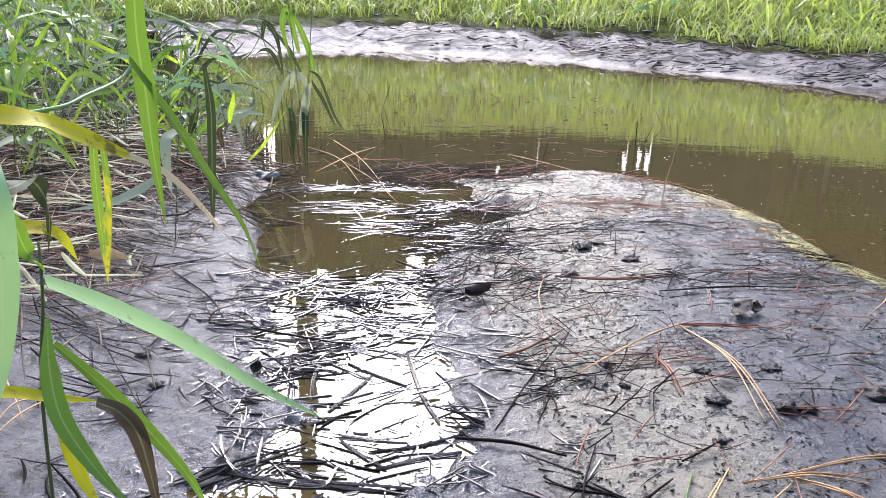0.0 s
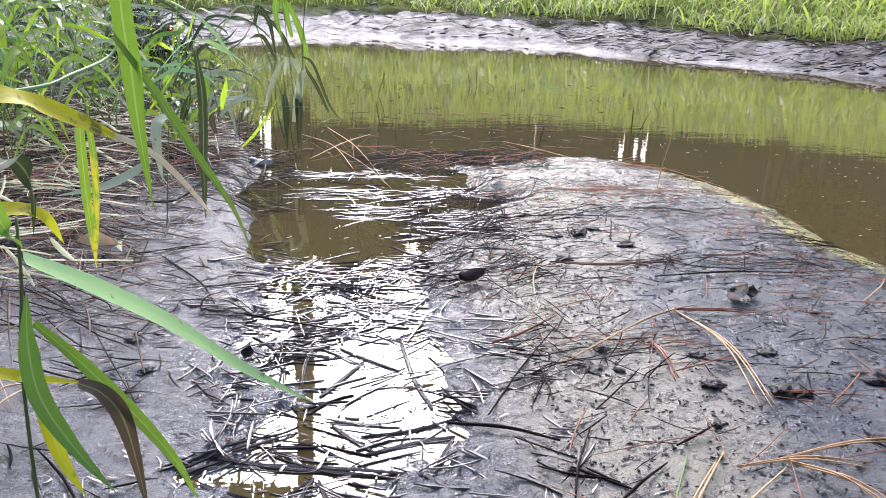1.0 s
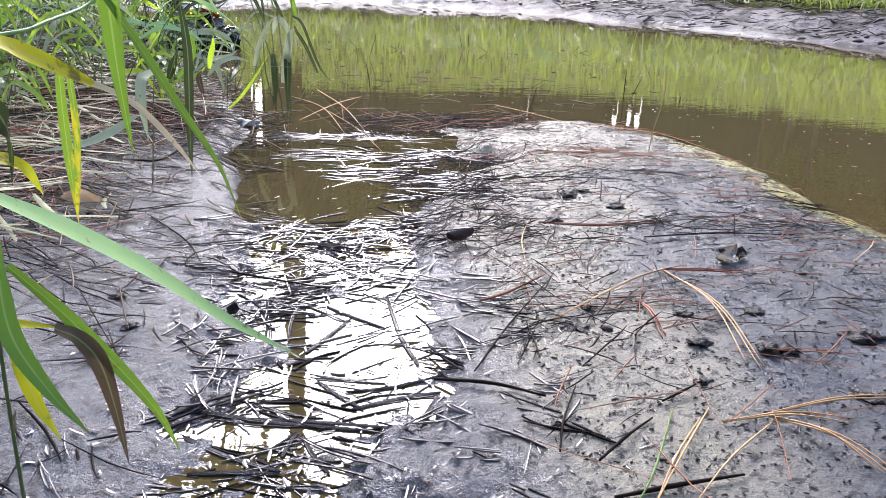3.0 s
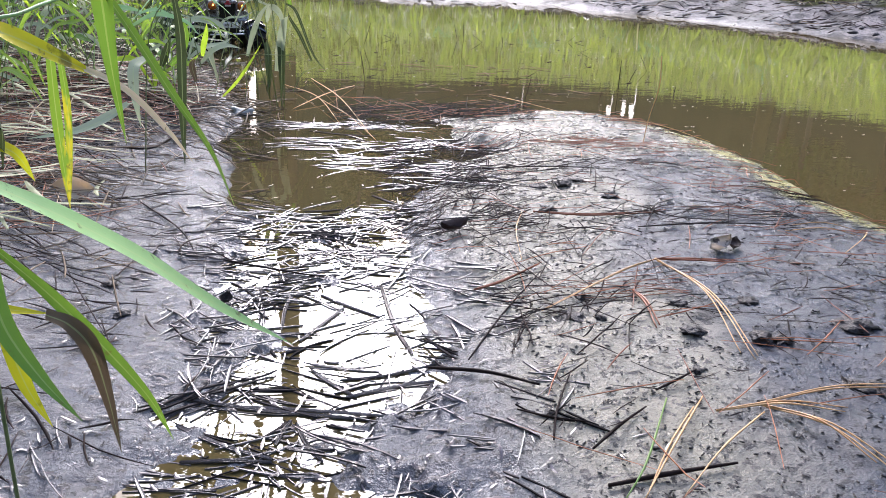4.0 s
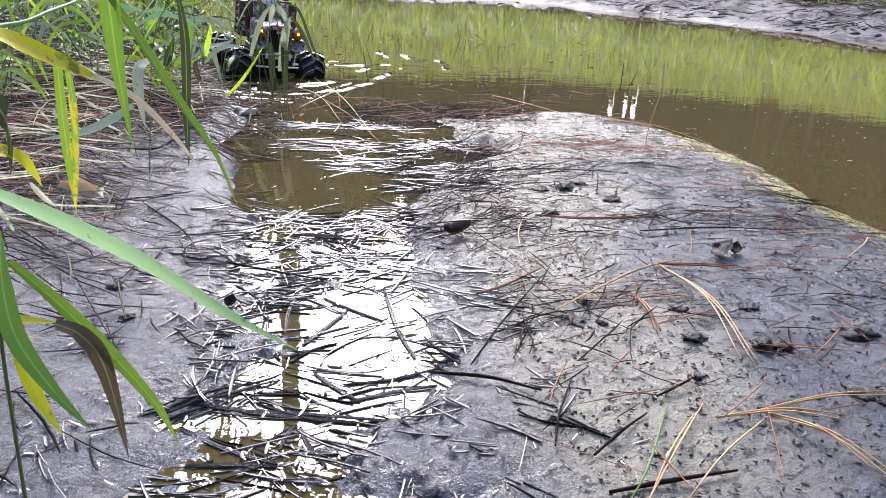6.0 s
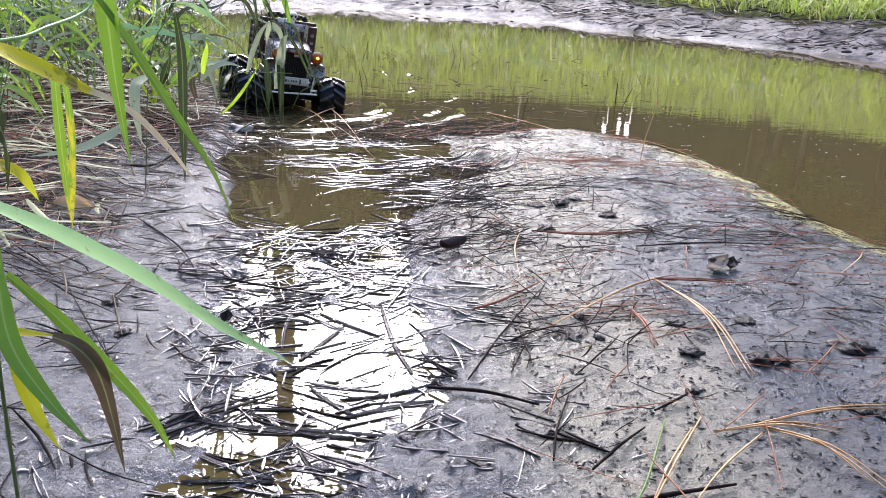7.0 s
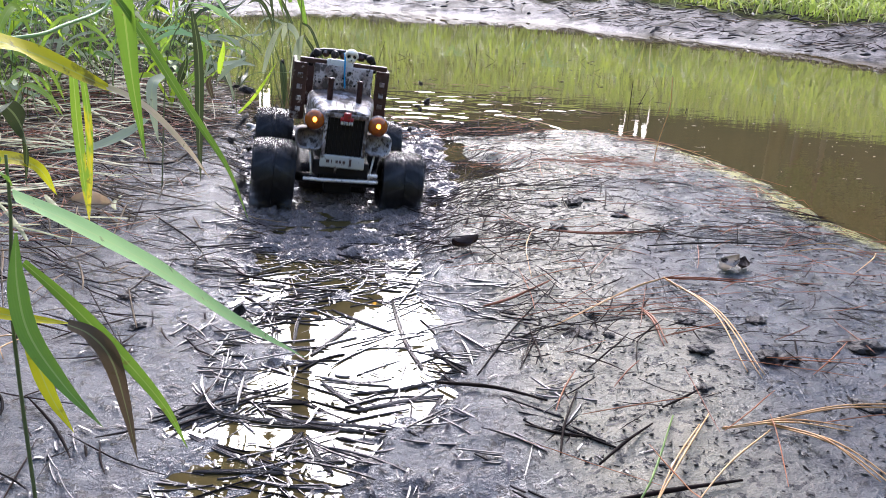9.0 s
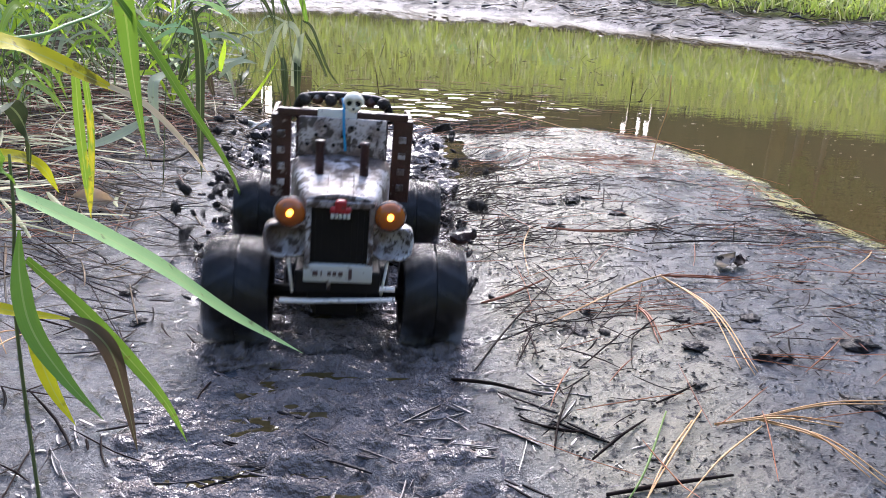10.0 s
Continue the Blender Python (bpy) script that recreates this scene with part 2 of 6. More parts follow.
BARK = simple("pine_bark", (0.10, 0.075, 0.055), (0.24, 0.19, 0.15), 0.8, 6, 0.8, 0.02)
FOREST = simple("far_forest", (0.03, 0.035, 0.014), (0.085, 0.085, 0.04), 0.9, 0.8, 0.4, 0.1)
LEAF_TAN = simple("tan_dry_leaf", (0.42, 0.33, 0.22), (0.58, 0.48, 0.34), 0.55, 50, 0.5, 0.002)
LEAF_CURL = simple("pale_curled_leaf", (0.34, 0.30, 0.25), (0.60, 0.56, 0.50), 0.5, 60, 0.5, 0.002, spots=[(70, 0.55, 0.62, (0.05, 0.04, 0.035))])
BARK_CHIP = simple("dark_bark_chip", (0.03, 0.018, 0.014), (0.08, 0.05, 0.04), 0.4, 60, 0.6, 0.003)


def amber_build(nt, p, out):
    v = coords(nt)
    col = mix(nt, ramp(nt, noise_tex(nt, v, 60, 4), [(0.58, 0.0), (0.66, 1.0)]), (0.34, 0.085, 0.006), (0.08, 0.045, 0.03))
    nt.links.new(col, p.inputs["Base Color"])
    p.inputs["Roughness"].default_value = 0.2
    p.inputs["Coat Weight"].default_value = 0.15


AMBER = mat("amber_lens", amber_build)


def bulb_build(nt, p, out):
    p.inputs["Base Color"].default_value = (1, 0.6, 0.1, 1)
    p.inputs["Emission Color"].default_value = (1.0, 0.46, 0.02, 1)
    p.inputs["Emission Strength"].default_value = 3.0


BULB = mat("lit_bulb", bulb_build)


# ---- mesh helpers ----
def finish(bm, material, smooth=True):
    me = bpy.data.meshes.new("mesh")
    bmesh.ops.recalc_face_normals(bm, faces=bm.faces[:])
    if smooth:
        for f in bm.faces:
            f.smooth = True
    bm.to_mesh(me)
    bm.free()
    me.materials.append(material)
    return me


def raw(verts, faces, material, smooth=False):
    me = bpy.data.meshes.new("mesh")
    me.from_pydata(verts, [], faces)
    me.materials.append(material)
    if smooth:
        me.polygons.foreach_set("use_smooth", [True] * len(me.polygons))
    return me


def part(name, me, parent, label="", m=None):
    ob = new(name, me)
    ob.parent = parent
    if m is not None:
        ob.matrix_basis = m
    if label:
        ob["label"] = label
    return ob


def box_bm(sx, sy, sz, bev=0.002, m=None, bm=None):
    b2 = bmesh.new()
    bmesh.ops.create_cube(b2, size=1.0)
    bmesh.ops.scale(b2, vec=(sx, sy, sz), verts=b2.verts[:])
    if bev:
        bmesh.ops.bevel(b2, geom=b2.edges[:], offset=bev, segments=2, affect="EDGES", profile=0.6)
    if m is not None:
        bmesh.ops.transform(b2, matrix=m, verts=b2.verts[:])
    if bm is None:
        return b2
    tmp = bpy.data.meshes.new("tmp")
    b2.to_mesh(tmp)
    b2.free()
    bm.from_mesh(tmp)
    bpy.data.meshes.remove(tmp)
    return bm


def tube(points, radii, sides=8, bm=None, caps=True):
    """A tapering tube along points."""
    bm = bm or bmesh.new()
    pts = [Vector(q) for q in points]
    if isinstance(radii, (int, float)):
        radii = [radii] * len(pts)
    rings = []
    for i, q in enumerate(pts):
        t = (pts[min(i + 1, len(pts) - 1)] - pts[max(i - 1, 0)]).normalized()
        a = t.orthogonal().normalized() if i == 0 else (a - t * a.dot(t)).normalized()
        b = t.cross(a)
        rings.append([bm.verts.new(q + radii[i] * (a * math.cos(k * math.tau / sides) + b * math.sin(k * math.tau / sides))) for k in range(sides)])
    for r0, r1 in zip(rings, rings[1:]):
        for k in range(sides):
            bm.faces.new((r0[k], r0[(k + 1) % sides], r1[(k + 1) % sides], r1[k]))
    if caps:
        bm.faces.new(rings[0][::-1])
        bm.faces.new(rings[-1])
    return bm


def spline(points, n):
    """Points along a smooth line through the given ones."""
    p = [Vector(q) for q in points]
    p = [2 * p[0] - p[1]] + p + [2 * p[-1] - p[-2]]
    out = []
    for i in range(1, len(p) - 2):
        for k in range(n):
            u = k / n
            out.append(0.5 * (2 * p[i] + (p[i + 1] - p[i - 1]) * u + (2 * p[i - 1] - 5 * p[i] + 4 * p[i + 1] - p[i + 2]) * u * u
                              + (3 * p[i] - p[i - 1] - 3 * p[i + 1] + p[i + 2]) * u ** 3))
    out.append(p[-2])
    return out


def blade(points, width, n=7, face=(0, -0.6, 0.8), fold=0.22, base=0.5, tip=0.02):
    """A grass leaf: a folded ribbon with a midrib, widest in its first half and pointed at the tip."""
    pts = spline(points, n)
    verts, faces = [], []
    nrm = Vector(face).normalized()
    m = len(pts) - 1
    for i, q in enumerate(pts):
        t = (pts[min(i + 1, m)] - pts[max(i - 1, 0)]).normalized()
        s = t.cross(nrm)
        s = s.normalized() if s.length > 0.05 else t.orthogonal().normalized()
        up = s.cross(t)
        u = i / m
        w = width * 0.5 * max(tip, min(1.0, base + (1 - base) * u / 0.3) * (1 - max(0, (u - 0.45) / 0.55) ** 1.6))
        verts += [q - s * w + up * fold * w, q, q + s * w + up * fold * w]
    for i in range(m):
        a = i * 3
        faces += [(a, a + 1, a + 4, a + 3), (a + 1, a + 2, a + 5, a + 4)]
    return verts, faces


def leaf_mesh(points, width, material, n=7, **kw):
    """A leaf's mesh, with the distance across the leaf for its veins."""
    v, f = blade(points, width, n, **kw)
    me = raw(v, f, material, True)
    a = me.attributes.new("across", "FLOAT", "POINT")
    a.data.foreach_set("value", [(-1.0, 0.0, 1.0)[k % 3] for k in range(len(v))])
    return me


# ---- ground shape ----
def vnoise(x, y, seed=0):
    xi, yi = np.floor(x).astype(np.int64), np.floor(y).astype(np.int64)
    fx, fy = x - xi, y - yi
    fx, fy = fx * fx * (3 - 2 * fx), fy * fy * (3 - 2 * fy)

    def h(a, b):
        n = (a * 374761393 + b * 668265263 + seed * 144665) & 0xFFFFFFFF
        n = ((n ^ (n >> 13)) * 1274126177) & 0xFFFFFFFF
        return ((n ^ (n >> 16)) & 0xFFFF) / 65535.0
    return (h(xi, yi) * (1 - fx) + h(xi + 1, yi) * fx) * (1 - fy) + (h(xi, yi + 1) * (1 - fx) + h(xi + 1, yi + 1) * fx) * fy


def fbm(x, y, seed=0, octaves=4):
    s, a = 0.0, 0.5
    for k in range(octaves):
        s = s + a * (vnoise(x * 2 ** k, y * 2 ** k, seed + k) - 0.5)
        a *= 0.5
    return s


def sstep(a, b, x):
    u = np.clip((x - a) / (b - a), 0, 1)
    return u * u * (3 - 2 * u)


POND = [(1.5, 0.75), (1.05, 1.47), (1.01, 1.60), (1.02, 1.85), (1.00, 2.09), (0.92, 2.28), (0.80, 2.42), (0.64, 2.42), (0.48, 2.34), (0.33, 2.32),
        (0.20, 2.40), (0.06, 2.46), (-0.10, 2.42), (-0.20, 2.50), (-0.32, 2.90), (-0.60, 3.6), (-1.1, 4.5), (-2.0, 5.3), (-1.5, 5.9), (-0.7, 6.05),
        (-0.2, 6.5), (0.36, 6.7), (0.98, 6.4), (1.55, 6.1), (1.81, 5.62), (2.2, 5.2), (2.57, 4.8), (2.9, 4.4), (3.6, 3.4), (4.0, 2.2), (3.8, 0.9), (2.6, 0.3)]
WATER_Z = -0.02
# brown puddle in the rut, open to the pond at its far end
PUDDLE = [(-0.10, 2.60), (-0.15, 2.29), (-0.16, 2.10), (-0.15, 1.92), (-0.13, 1.73), (-0.10, 1.60), (-0.06, 1.54), (0.0, 1.49), (0.06, 1.47), (0.12, 1.51), (0.20, 1.55), (0.24, 1.67),
          (0.26, 1.79), (0.31, 1.87), (0.38, 1.88), (0.46, 1.92), (0.48, 2.00), (0.40, 2.04), (0.36, 2.11), (0.36, 2.22), (0.24, 2.27), (0.13, 2.33), (0.05, 2.60)]


def pond_distance(x, y, shape=POND):
    d = np.full(x.shape, 1e9)
    inside = np.zeros(x.shape, bool)
    for (ax, ay), (bx, by) in zip(shape, shape[1:] + shape[:1]):
        ux, uy = bx - ax, by - ay
        u = np.clip(((x - ax) * ux + (y - ay) * uy) / (ux * ux + uy * uy), 0, 1)
        d = np.minimum(d, np.hypot(x - ax - u * ux, y - ay - u * uy))
        c = (ay > y) != (by > y)
        with np.errstate(divide="ignore", invalid="ignore"):
            inside ^= c & (x < ux * (y - ay) / (uy if uy else 1e-9) + ax)
    return np.where(inside, -d, d)


def left_line(y):
    return np.interp(y, [0.3, 0.85, 1.06, 1.3, 1.5, 1.88, 2.13, 2.4, 2.9, 3.6, 4.5], [-0.08, -0.12, -0.16, -0.20, -0.23, -0.25, -0.26, -0.28, -0.40, -0.68, -1.2])


def rut_line(y):
    return np.interp(y, [0.0, 0.5, 0.9, 1.2, 1.6, 1.9, 2.2, 2.6], [0.05, 0.05, 0.06, 0.07, 0.07, 0.08, 0.14, 0.10])


def ground_parts(x, y):
    x, y = np.asarray(x, float), np.asarray(y, float)
    d = pond_distance(x, y) + 0.05 * fbm(x * 5, y * 5, 3)
    z = np.where(d > 0, WATER_Z + 0.024 * (1 - np.exp(-np.maximum(d, 0) / 0.10)), WATER_Z - 0.06 * (1 - np.exp(np.minimum(d, 0) / 0.2)))
    far = np.maximum(sstep(4.4, 5.8, y), sstep(2.2, 3.0, x) * sstep(-1, 2, y))
    dp = np.maximum(d, 0)
    z = z + far * (0.10 * np.minimum(dp, 1.5) + (0.22 - 0.015 * sstep(1.5, 4.5, x)) * np.clip(dp - 1.5, 0, 13))
    near_rut = sstep(2.75, 2.35, y)
    w = np.interp(y, [0.4, 0.9, 1.2, 1.7, 2.2], [0.23, 0.22, 0.22, 0.21, 0.21])
    wob = x - rut_line(y) + 0.28 * fbm(x * 3.5, y * 4.5, 17, 3)
    rut = np.exp(-(np.abs(wob) / w) ** 2.8) * near_rut
    z = z - 0.0275 * rut
    for px, py, rx, ry, dep in ((0.06, 1.74, 0.17, 0.21, 0.018), (0.19, 2.16, 0.17, 0.09, 0.016), (0.10, 1.13, 0.12, 0.17, 0.008), (0.0, 0.93, 0.12, 0.10, 0.006), (0.02, 0.85, 0.09, 0.06, 0.012), (0.30, 2.05, 0.06, 0.05, 0.02), (0.03, 2.36, 0.13, 0.15, 0.030), (-0.14, 2.34, 0.07, 0.10, 0.022), (0.14, 0.70, 0.07, 0.05, 0.010), (0.19, 0.81, 0.09, 0.06, -0.009)):
        z = z - dep * np.exp(-((x - px) / rx) ** 2 - ((y - py) / ry) ** 2)
    dug = pond_distance(x, y, PUDDLE) + 0.14 * fbm(x * 7, y * 7, 13)
    z = z - 0.034 * sstep(0.05, -0.07, dug)
    s = left_line(y) - x
    bank = sstep(0.0, 0.30, s) * sstep(5.2, 4.2, y)
    z = z + 0.058 * bank + 0.02 * sstep(0.3, 1.2, s) * sstep(5.2, 4.2, y)
    right = sstep(0.30, 0.60, x) * sstep(1.25, 0.9, x) * (d > 0)
    z = z + 0.012 * right * sstep(2.3, 1.5, y)
    fine = np.exp(-np.maximum(np.hypot(x - 0.3, y - 1.3) - 1.6, 0) / 1.2)
    amp = np.where(d > 0, 1.0, 0.3) * (0.35 + 0.65 * fine)
    z = z + amp * (0.016 * fbm(x * 6, y * 6, 11) + 0.008 * fbm(x * 28, y * 28, 21, 3)) + rut * (0.013 * fbm(x * 34, y * 34, 41, 3) + 0.034 * fbm(x * 13, y * 18, 43, 3) + 0.010 * fbm(x * 70, y * 85, 45, 2)) + (1 - fine) * far * (0.12 * fbm(x * 1.5, y * 1.5, 31) + 0.09 * fbm(x * 7, y * 7, 33, 3) * sstep(0.05, 0.4, dp))
    return z, d, rut, bank, far


def gz(x, y):
    return float(ground_parts(np.array([x]), np.array([y]))[0][0])


def build_ground():
    def axis(lo, a, b, hi, step, grow=1.13):
        mid = list(np.arange(a, b, step))
        up, s = [b], step
        while up[-1] < hi:
            s *= grow
            up.append(up[-1] + s)
        dn, s = [], step
        q = a
        while q > lo:
            s *= grow
            q -= s
            dn.append(q)
        return np.array(dn[::-1] + mid + up)
    xs, ys = axis(-70, -0.55, 1.15, 70, 0.0055, 1.10), axis(-60, 0.58, 2.55, 75, 0.0055, 1.05)
    X, Y = np.meshgrid(xs, ys)
    Z, D, R, B, FAR = ground_parts(X, Y)
    nx, ny = len(xs), len(ys)
    me = bpy.data.meshes.new("ground")
    idx = np.arange(nx * ny).reshape(ny, nx)
    q = np.stack([idx[:-1, :-1], idx[:-1, 1:], idx[1:, 1:], idx[1:, :-1]], -1).reshape(-1, 4)
    me.from_pydata(np.stack([X, Y, Z], -1).reshape(-1, 3).tolist(), [], q.tolist())
    me.polygons.foreach_set("use_smooth", [True] * len(me.polygons))
    n = fbm(X * 4, Y * 4, 51)
    fields = {
        "wet": np.clip(np.clip(R * 1.5, 0, 1) + np.exp(-np.abs(Z - WATER_Z) / 0.012) * 0.8, 0, 1) * (D > -0.2),
        "tan": np.clip(1.35 * sstep(0.22, 0.36, X) * sstep(0.58, 0.38, X + 0.5 * n - 0.30 * sstep(1.3, 2.0, Y)) * sstep(0.55, 0.85, Y) * sstep(2.6, 2.3, Y), 0, 1) * (0.75 + 0.5 * n),
        # humus on the left bank, deepened beyond y 1.9 as painted shade among the tufts
        "humus_shade": sstep(-0.14, 0.14, left_line(Y) - X + 0.25 * n) * (0.25 * sstep(1.1, 1.7, Y) + 0.45 * sstep(1.9, 2.4, Y)) * (1 - FAR),
        "black": FAR * sstep(1.9, 1.2, D) * 0.9,
        "algae": np.clip(1.2 * np.exp(-((D - 0.045) / 0.045) ** 2) * sstep(0.75, 0.95, X) * sstep(2.6, 2.3, Y), 0, 1),
        "soil": np.clip(FAR * sstep(0.9, 1.6, D + 0.8 * n) + sstep(-0.2, -1.0, Y) + sstep(0.5, 0.9, left_line(Y) - X) * (1 - FAR) * 0.6, 0, 1),
    }
    for k, v in fields.items():
        a = me.attributes.new(k, "FLOAT", "POINT")
        a.data.foreach_set("value", v.reshape(-1).astype(np.float32))
    me.materials.append(MUD)
    return tagged(new("ground", me), "grey wet mud flat with a rutted trough between grassy banks", "ground", kind="structure")


build_ground()


def build_water():
    xs, ys = np.linspace(-2.4, 4.4, 60), np.linspace(0.4, 7.0, 60)
    V = [(x, y, WATER_Z) for y in ys for x in xs]
    F = [(j * 60 + i, j * 60 + i + 1, j * 60 + 61 + i, j * 60 + 60 + i) for j in range(59) for i in range(59)]
    return tagged(new("water", raw(V, F, WATER, True)), "murky brown still pond water with floating flecks", "pond water", kind="structure")


build_water()


# ---- stuff lying about ----
def strips(n, rng, place, length, width, material, name, label, lift=0.001, bend=0.25, flat=True, angle=None, hug=True, tilt=0.0):
    """Many thin pieces lying on mud or water."""
    px, py = place(n, rng)
    n = len(px)
    L = rng.uniform(length[0], length[1], n) * rng.uniform(0.6, 1, n)
    W = rng.uniform(width[0], width[1], n)
    A = rng.uniform(0, math.pi, n) if angle is None else rng.normal(angle[0], angle[1], n)
    A = np.where(rng.random(n) < 0.35, rng.uniform(0, math.pi, n), A)
    K = rng.normal(0, bend, n)
    V, F = [], []
    U = np.linspace(-0.5, 0.5, 5)
    lx = px[:, None] + L[:, None] * (U[None] * np.cos(A)[:, None] - K[:, None] * (U[None] ** 2) * np.sin(A)[:, None])
    ly = py[:, None] + L[:, None] * (U[None] * np.sin(A)[:, None] + K[:, None] * (U[None] ** 2) * np.cos(A)[:, None])
    g = np.maximum(ground_parts(lx, ly)[0], WATER_Z)
    lz = (g if hug else np.maximum(g.max(1)[:, None] * 0.5 + g * 0.5, g)) + lift + rng.uniform(0, lift * 2.5, n)[:, None] + (tilt * rng.random(n) ** 3 * L)[:, None] * (U[None] + 0.5)
    nxv, nyv = -np.sin(A), np.cos(A)
    th = 0.16 if flat else 0.8
    for i in range(n):
        o = len(V)
        for k in range(5):
            w = W[i] * 0.5 * (1 - 0.55 * (abs(U[k]) * 2) ** 3)
            x, y, z = lx[i, k], ly[i, k], lz[i, k]
            V += [(x - nxv[i] * w, y - nyv[i] * w, z), (x, y, z + w * th * 1.2), (x + nxv[i] * w, y + nyv[i] * w, z), (x, y, z - w * (0.15 if flat else 0.4))]
        for k in range(4):
            a = o + 4 * k
            F += [(a, a + 1, a + 5, a + 4), (a + 1, a + 2, a + 6, a + 5), (a + 2, a + 3, a + 7, a + 6), (a + 3, a, a + 4, a + 7)]
    return tagged(new(name, raw(V, F, material, not flat)), label, name.replace("_", " "), kind="stuff")


def in_region(x0, x1, y0, y1, test=None):
    def place(n, rng):
        x, y = rng.uniform(x0, x1, n * 3), rng.uniform(y0, y1, n * 3)
        if test is not None:
            keep = test(x, y, rng)
            x, y = x[keep], y[keep]
        return x[:n], y[:n]
    return place


RNG = np.random.default_rng(7)


def in_rut(x, y, rng):
    z, d, rut, bank, far = ground_parts(x, y)
    open_water = np.maximum(np.exp(-((x - 0.05) / 0.15) ** 4 - ((y - 1.72) / 0.17) ** 4), 0.9 * np.exp(-((x - 0.20) / 0.12) ** 4 - ((y - 2.14) / 0.06) ** 4))
    open_water = np.maximum(open_water, 0.85 * np.exp(-((x - 0.09) / 0.085) ** 4 - ((y - 1.12) / 0.12) ** 4))
    return (rng.random(x.shape) < rut * (1 - 0.97 * open_water)) & (d > 0)


def float_reeds(clusters, per, rng, box, angle, length, width, material, label, test=None):
    """Flattened stems afloat in loose parallel bundles; each has two ridges and a groove between them."""
    x0, x1, y0, y1 = box
    V, F = [], []
    cx, cy = rng.uniform(x0, x1, clusters * 3), rng.uniform(y0, y1, clusters * 3)
    if test is not None:
        keep = test(cx, cy, rng)
        cx, cy = cx[keep], cy[keep]
    cx, cy = cx[:clusters], cy[:clusters]
    for px, py, pz in zip(cx, cy, np.maximum(ground_parts(cx, cy)[0], WATER_Z)):
        a0 = rng.normal(*angle)
        for j in range(1 + rng.poisson(per)):
            a = a0 + rng.normal(0, 0.13) if rng.random() < 0.75 else rng.uniform(0, math.pi)
            ca, sa2 = math.cos(a), math.sin(a)
            off, along = rng.normal(0, 0.011), rng.normal(0, 0.03)
            mx, my = px + ca * along - sa2 * off, py + sa2 * along + ca * off
            L, w, bend = rng.uniform(*length) * 0.5, rng.uniform(*width) * 0.5, rng.normal(0, 0.10)
            z = pz + rng.uniform(-0.0004, 0.0022)
            tip = rng.normal(0, 0.010)
            h = w * 0.16
            o = len(V)
            for u in (-1.0, -0.6, 0.0, 0.6, 1.0):
                k = w * (0.35 if abs(u) == 1 else 1.0)
                qx, qy = mx + L * (ca * u - sa2 * bend * u * u), my + L * (sa2 * u + ca * bend * u * u)
                for e, dz in ((-1.0, -0.0014), (-0.80, h), (-0.1, h * 0.2), (0.62, h * 0.9), (1.0, -0.0014)):
                    V.append((qx - sa2 * k * e, qy + ca * k * e, z + dz + tip * L * u))
            for i in range(4):
                for j2 in range(4):
                    q = o + 5 * i + j2
                    F.append((q, q + 1, q + 6, q + 5))
    return tagged(new("reed_debris", raw(V, F, material)), label, "reed debris", kind="stuff")


# floating pieces, band by band along the rut
BANDS = (0.58, 0.74, 0.90, 1.02, 1.14, 1.26, 1.40, 1.56)
PRESSED = []
for y0, y1 in zip(BANDS, BANDS[1:]):
    k = (190 if y1 < 0.95 else 220 if y1 < 1.2 else 330) * (y1 - y0)
    for share, stuff, tone in ((0.50, REED_WET, "black"), (0.25, REED_DULL, "dull black"), (0.25, REED_PALE, "greyish")):
        PRESSED.append((0.5 * (y0 + y1), float_reeds(int(k * share) + 1, 4, RNG, (-0.24, 0.40, y0, y1), (0.05, 0.85 if y1 < 1.2 else 0.55), (0.012, 0.095), (0.0009, 0.0038), stuff,
                                                     "flattened " + tone + " sodden reed pieces floating in the rut", in_rut)))


def puddle_rafts(x, y, rng):
    """Where reeds have drifted together on the puddle."""
    raft = np.zeros(x.shape)
    for px, py, rx, ry in ((0.10, 2.20, 0.13, 0.045), (0.16, 2.02, 0.16, 0.035), (0.16, 1.86, 0.14, 0.05), (0.30, 1.76, 0.08, 0.12), (0.17, 1.58, 0.06, 0.03), (0.34, 2.0, 0.10, 0.05), (0.02, 1.99, 0.08, 0.02)):
        raft = np.maximum(raft, np.exp(-((x - px) / rx) ** 4 - ((y - py) / ry) ** 4))
    return rng.random(x.shape) < raft


for share, stuff, tone in ((52, REED_PALE, "pale greyish"), (38, REED_WET, "dark")):
    PRESSED.append((1.95, float_reeds(share, 3, RNG, (-0.10, 0.42, 1.52, 2.26), (0.03, 0.22), (0.04, 0.15), (0.0016, 0.0048), stuff,
                                      tone + " sodden reed pieces drifted together on brown puddle water", puddle_rafts)))
strips(800, RNG, in_region(-0.25, 0.40, 0.60, 1.50, in_rut), (0.004, 0.022), (0.0015, 0.004), REED_WET, "plant_crumbs",
       "dark crumbs of rotted plants in the rut", 0.001, 0.3)
strips(300, RNG, in_region(0.18, 0.40, 1.35, 2.0), (0.03, 0.12), (0.0015, 0.003), TWIG_DARK, "needle_raft",
       "matted dark needles at the puddle's edge", 0.004, 0.12, flat=False, angle=(0.6, 0.8), tilt=0.2)
strips(60, RNG, in_region(0.08, 0.58, 2.24, 2.46), (0.06, 0.18), (0.0012, 0.0024), NEEDLE_RED, "needle_raft",
       "russet pine needles washed up at the pond's edge", 0.005, 0.10, flat=False, angle=(0.05, 0.45), tilt=0.2)
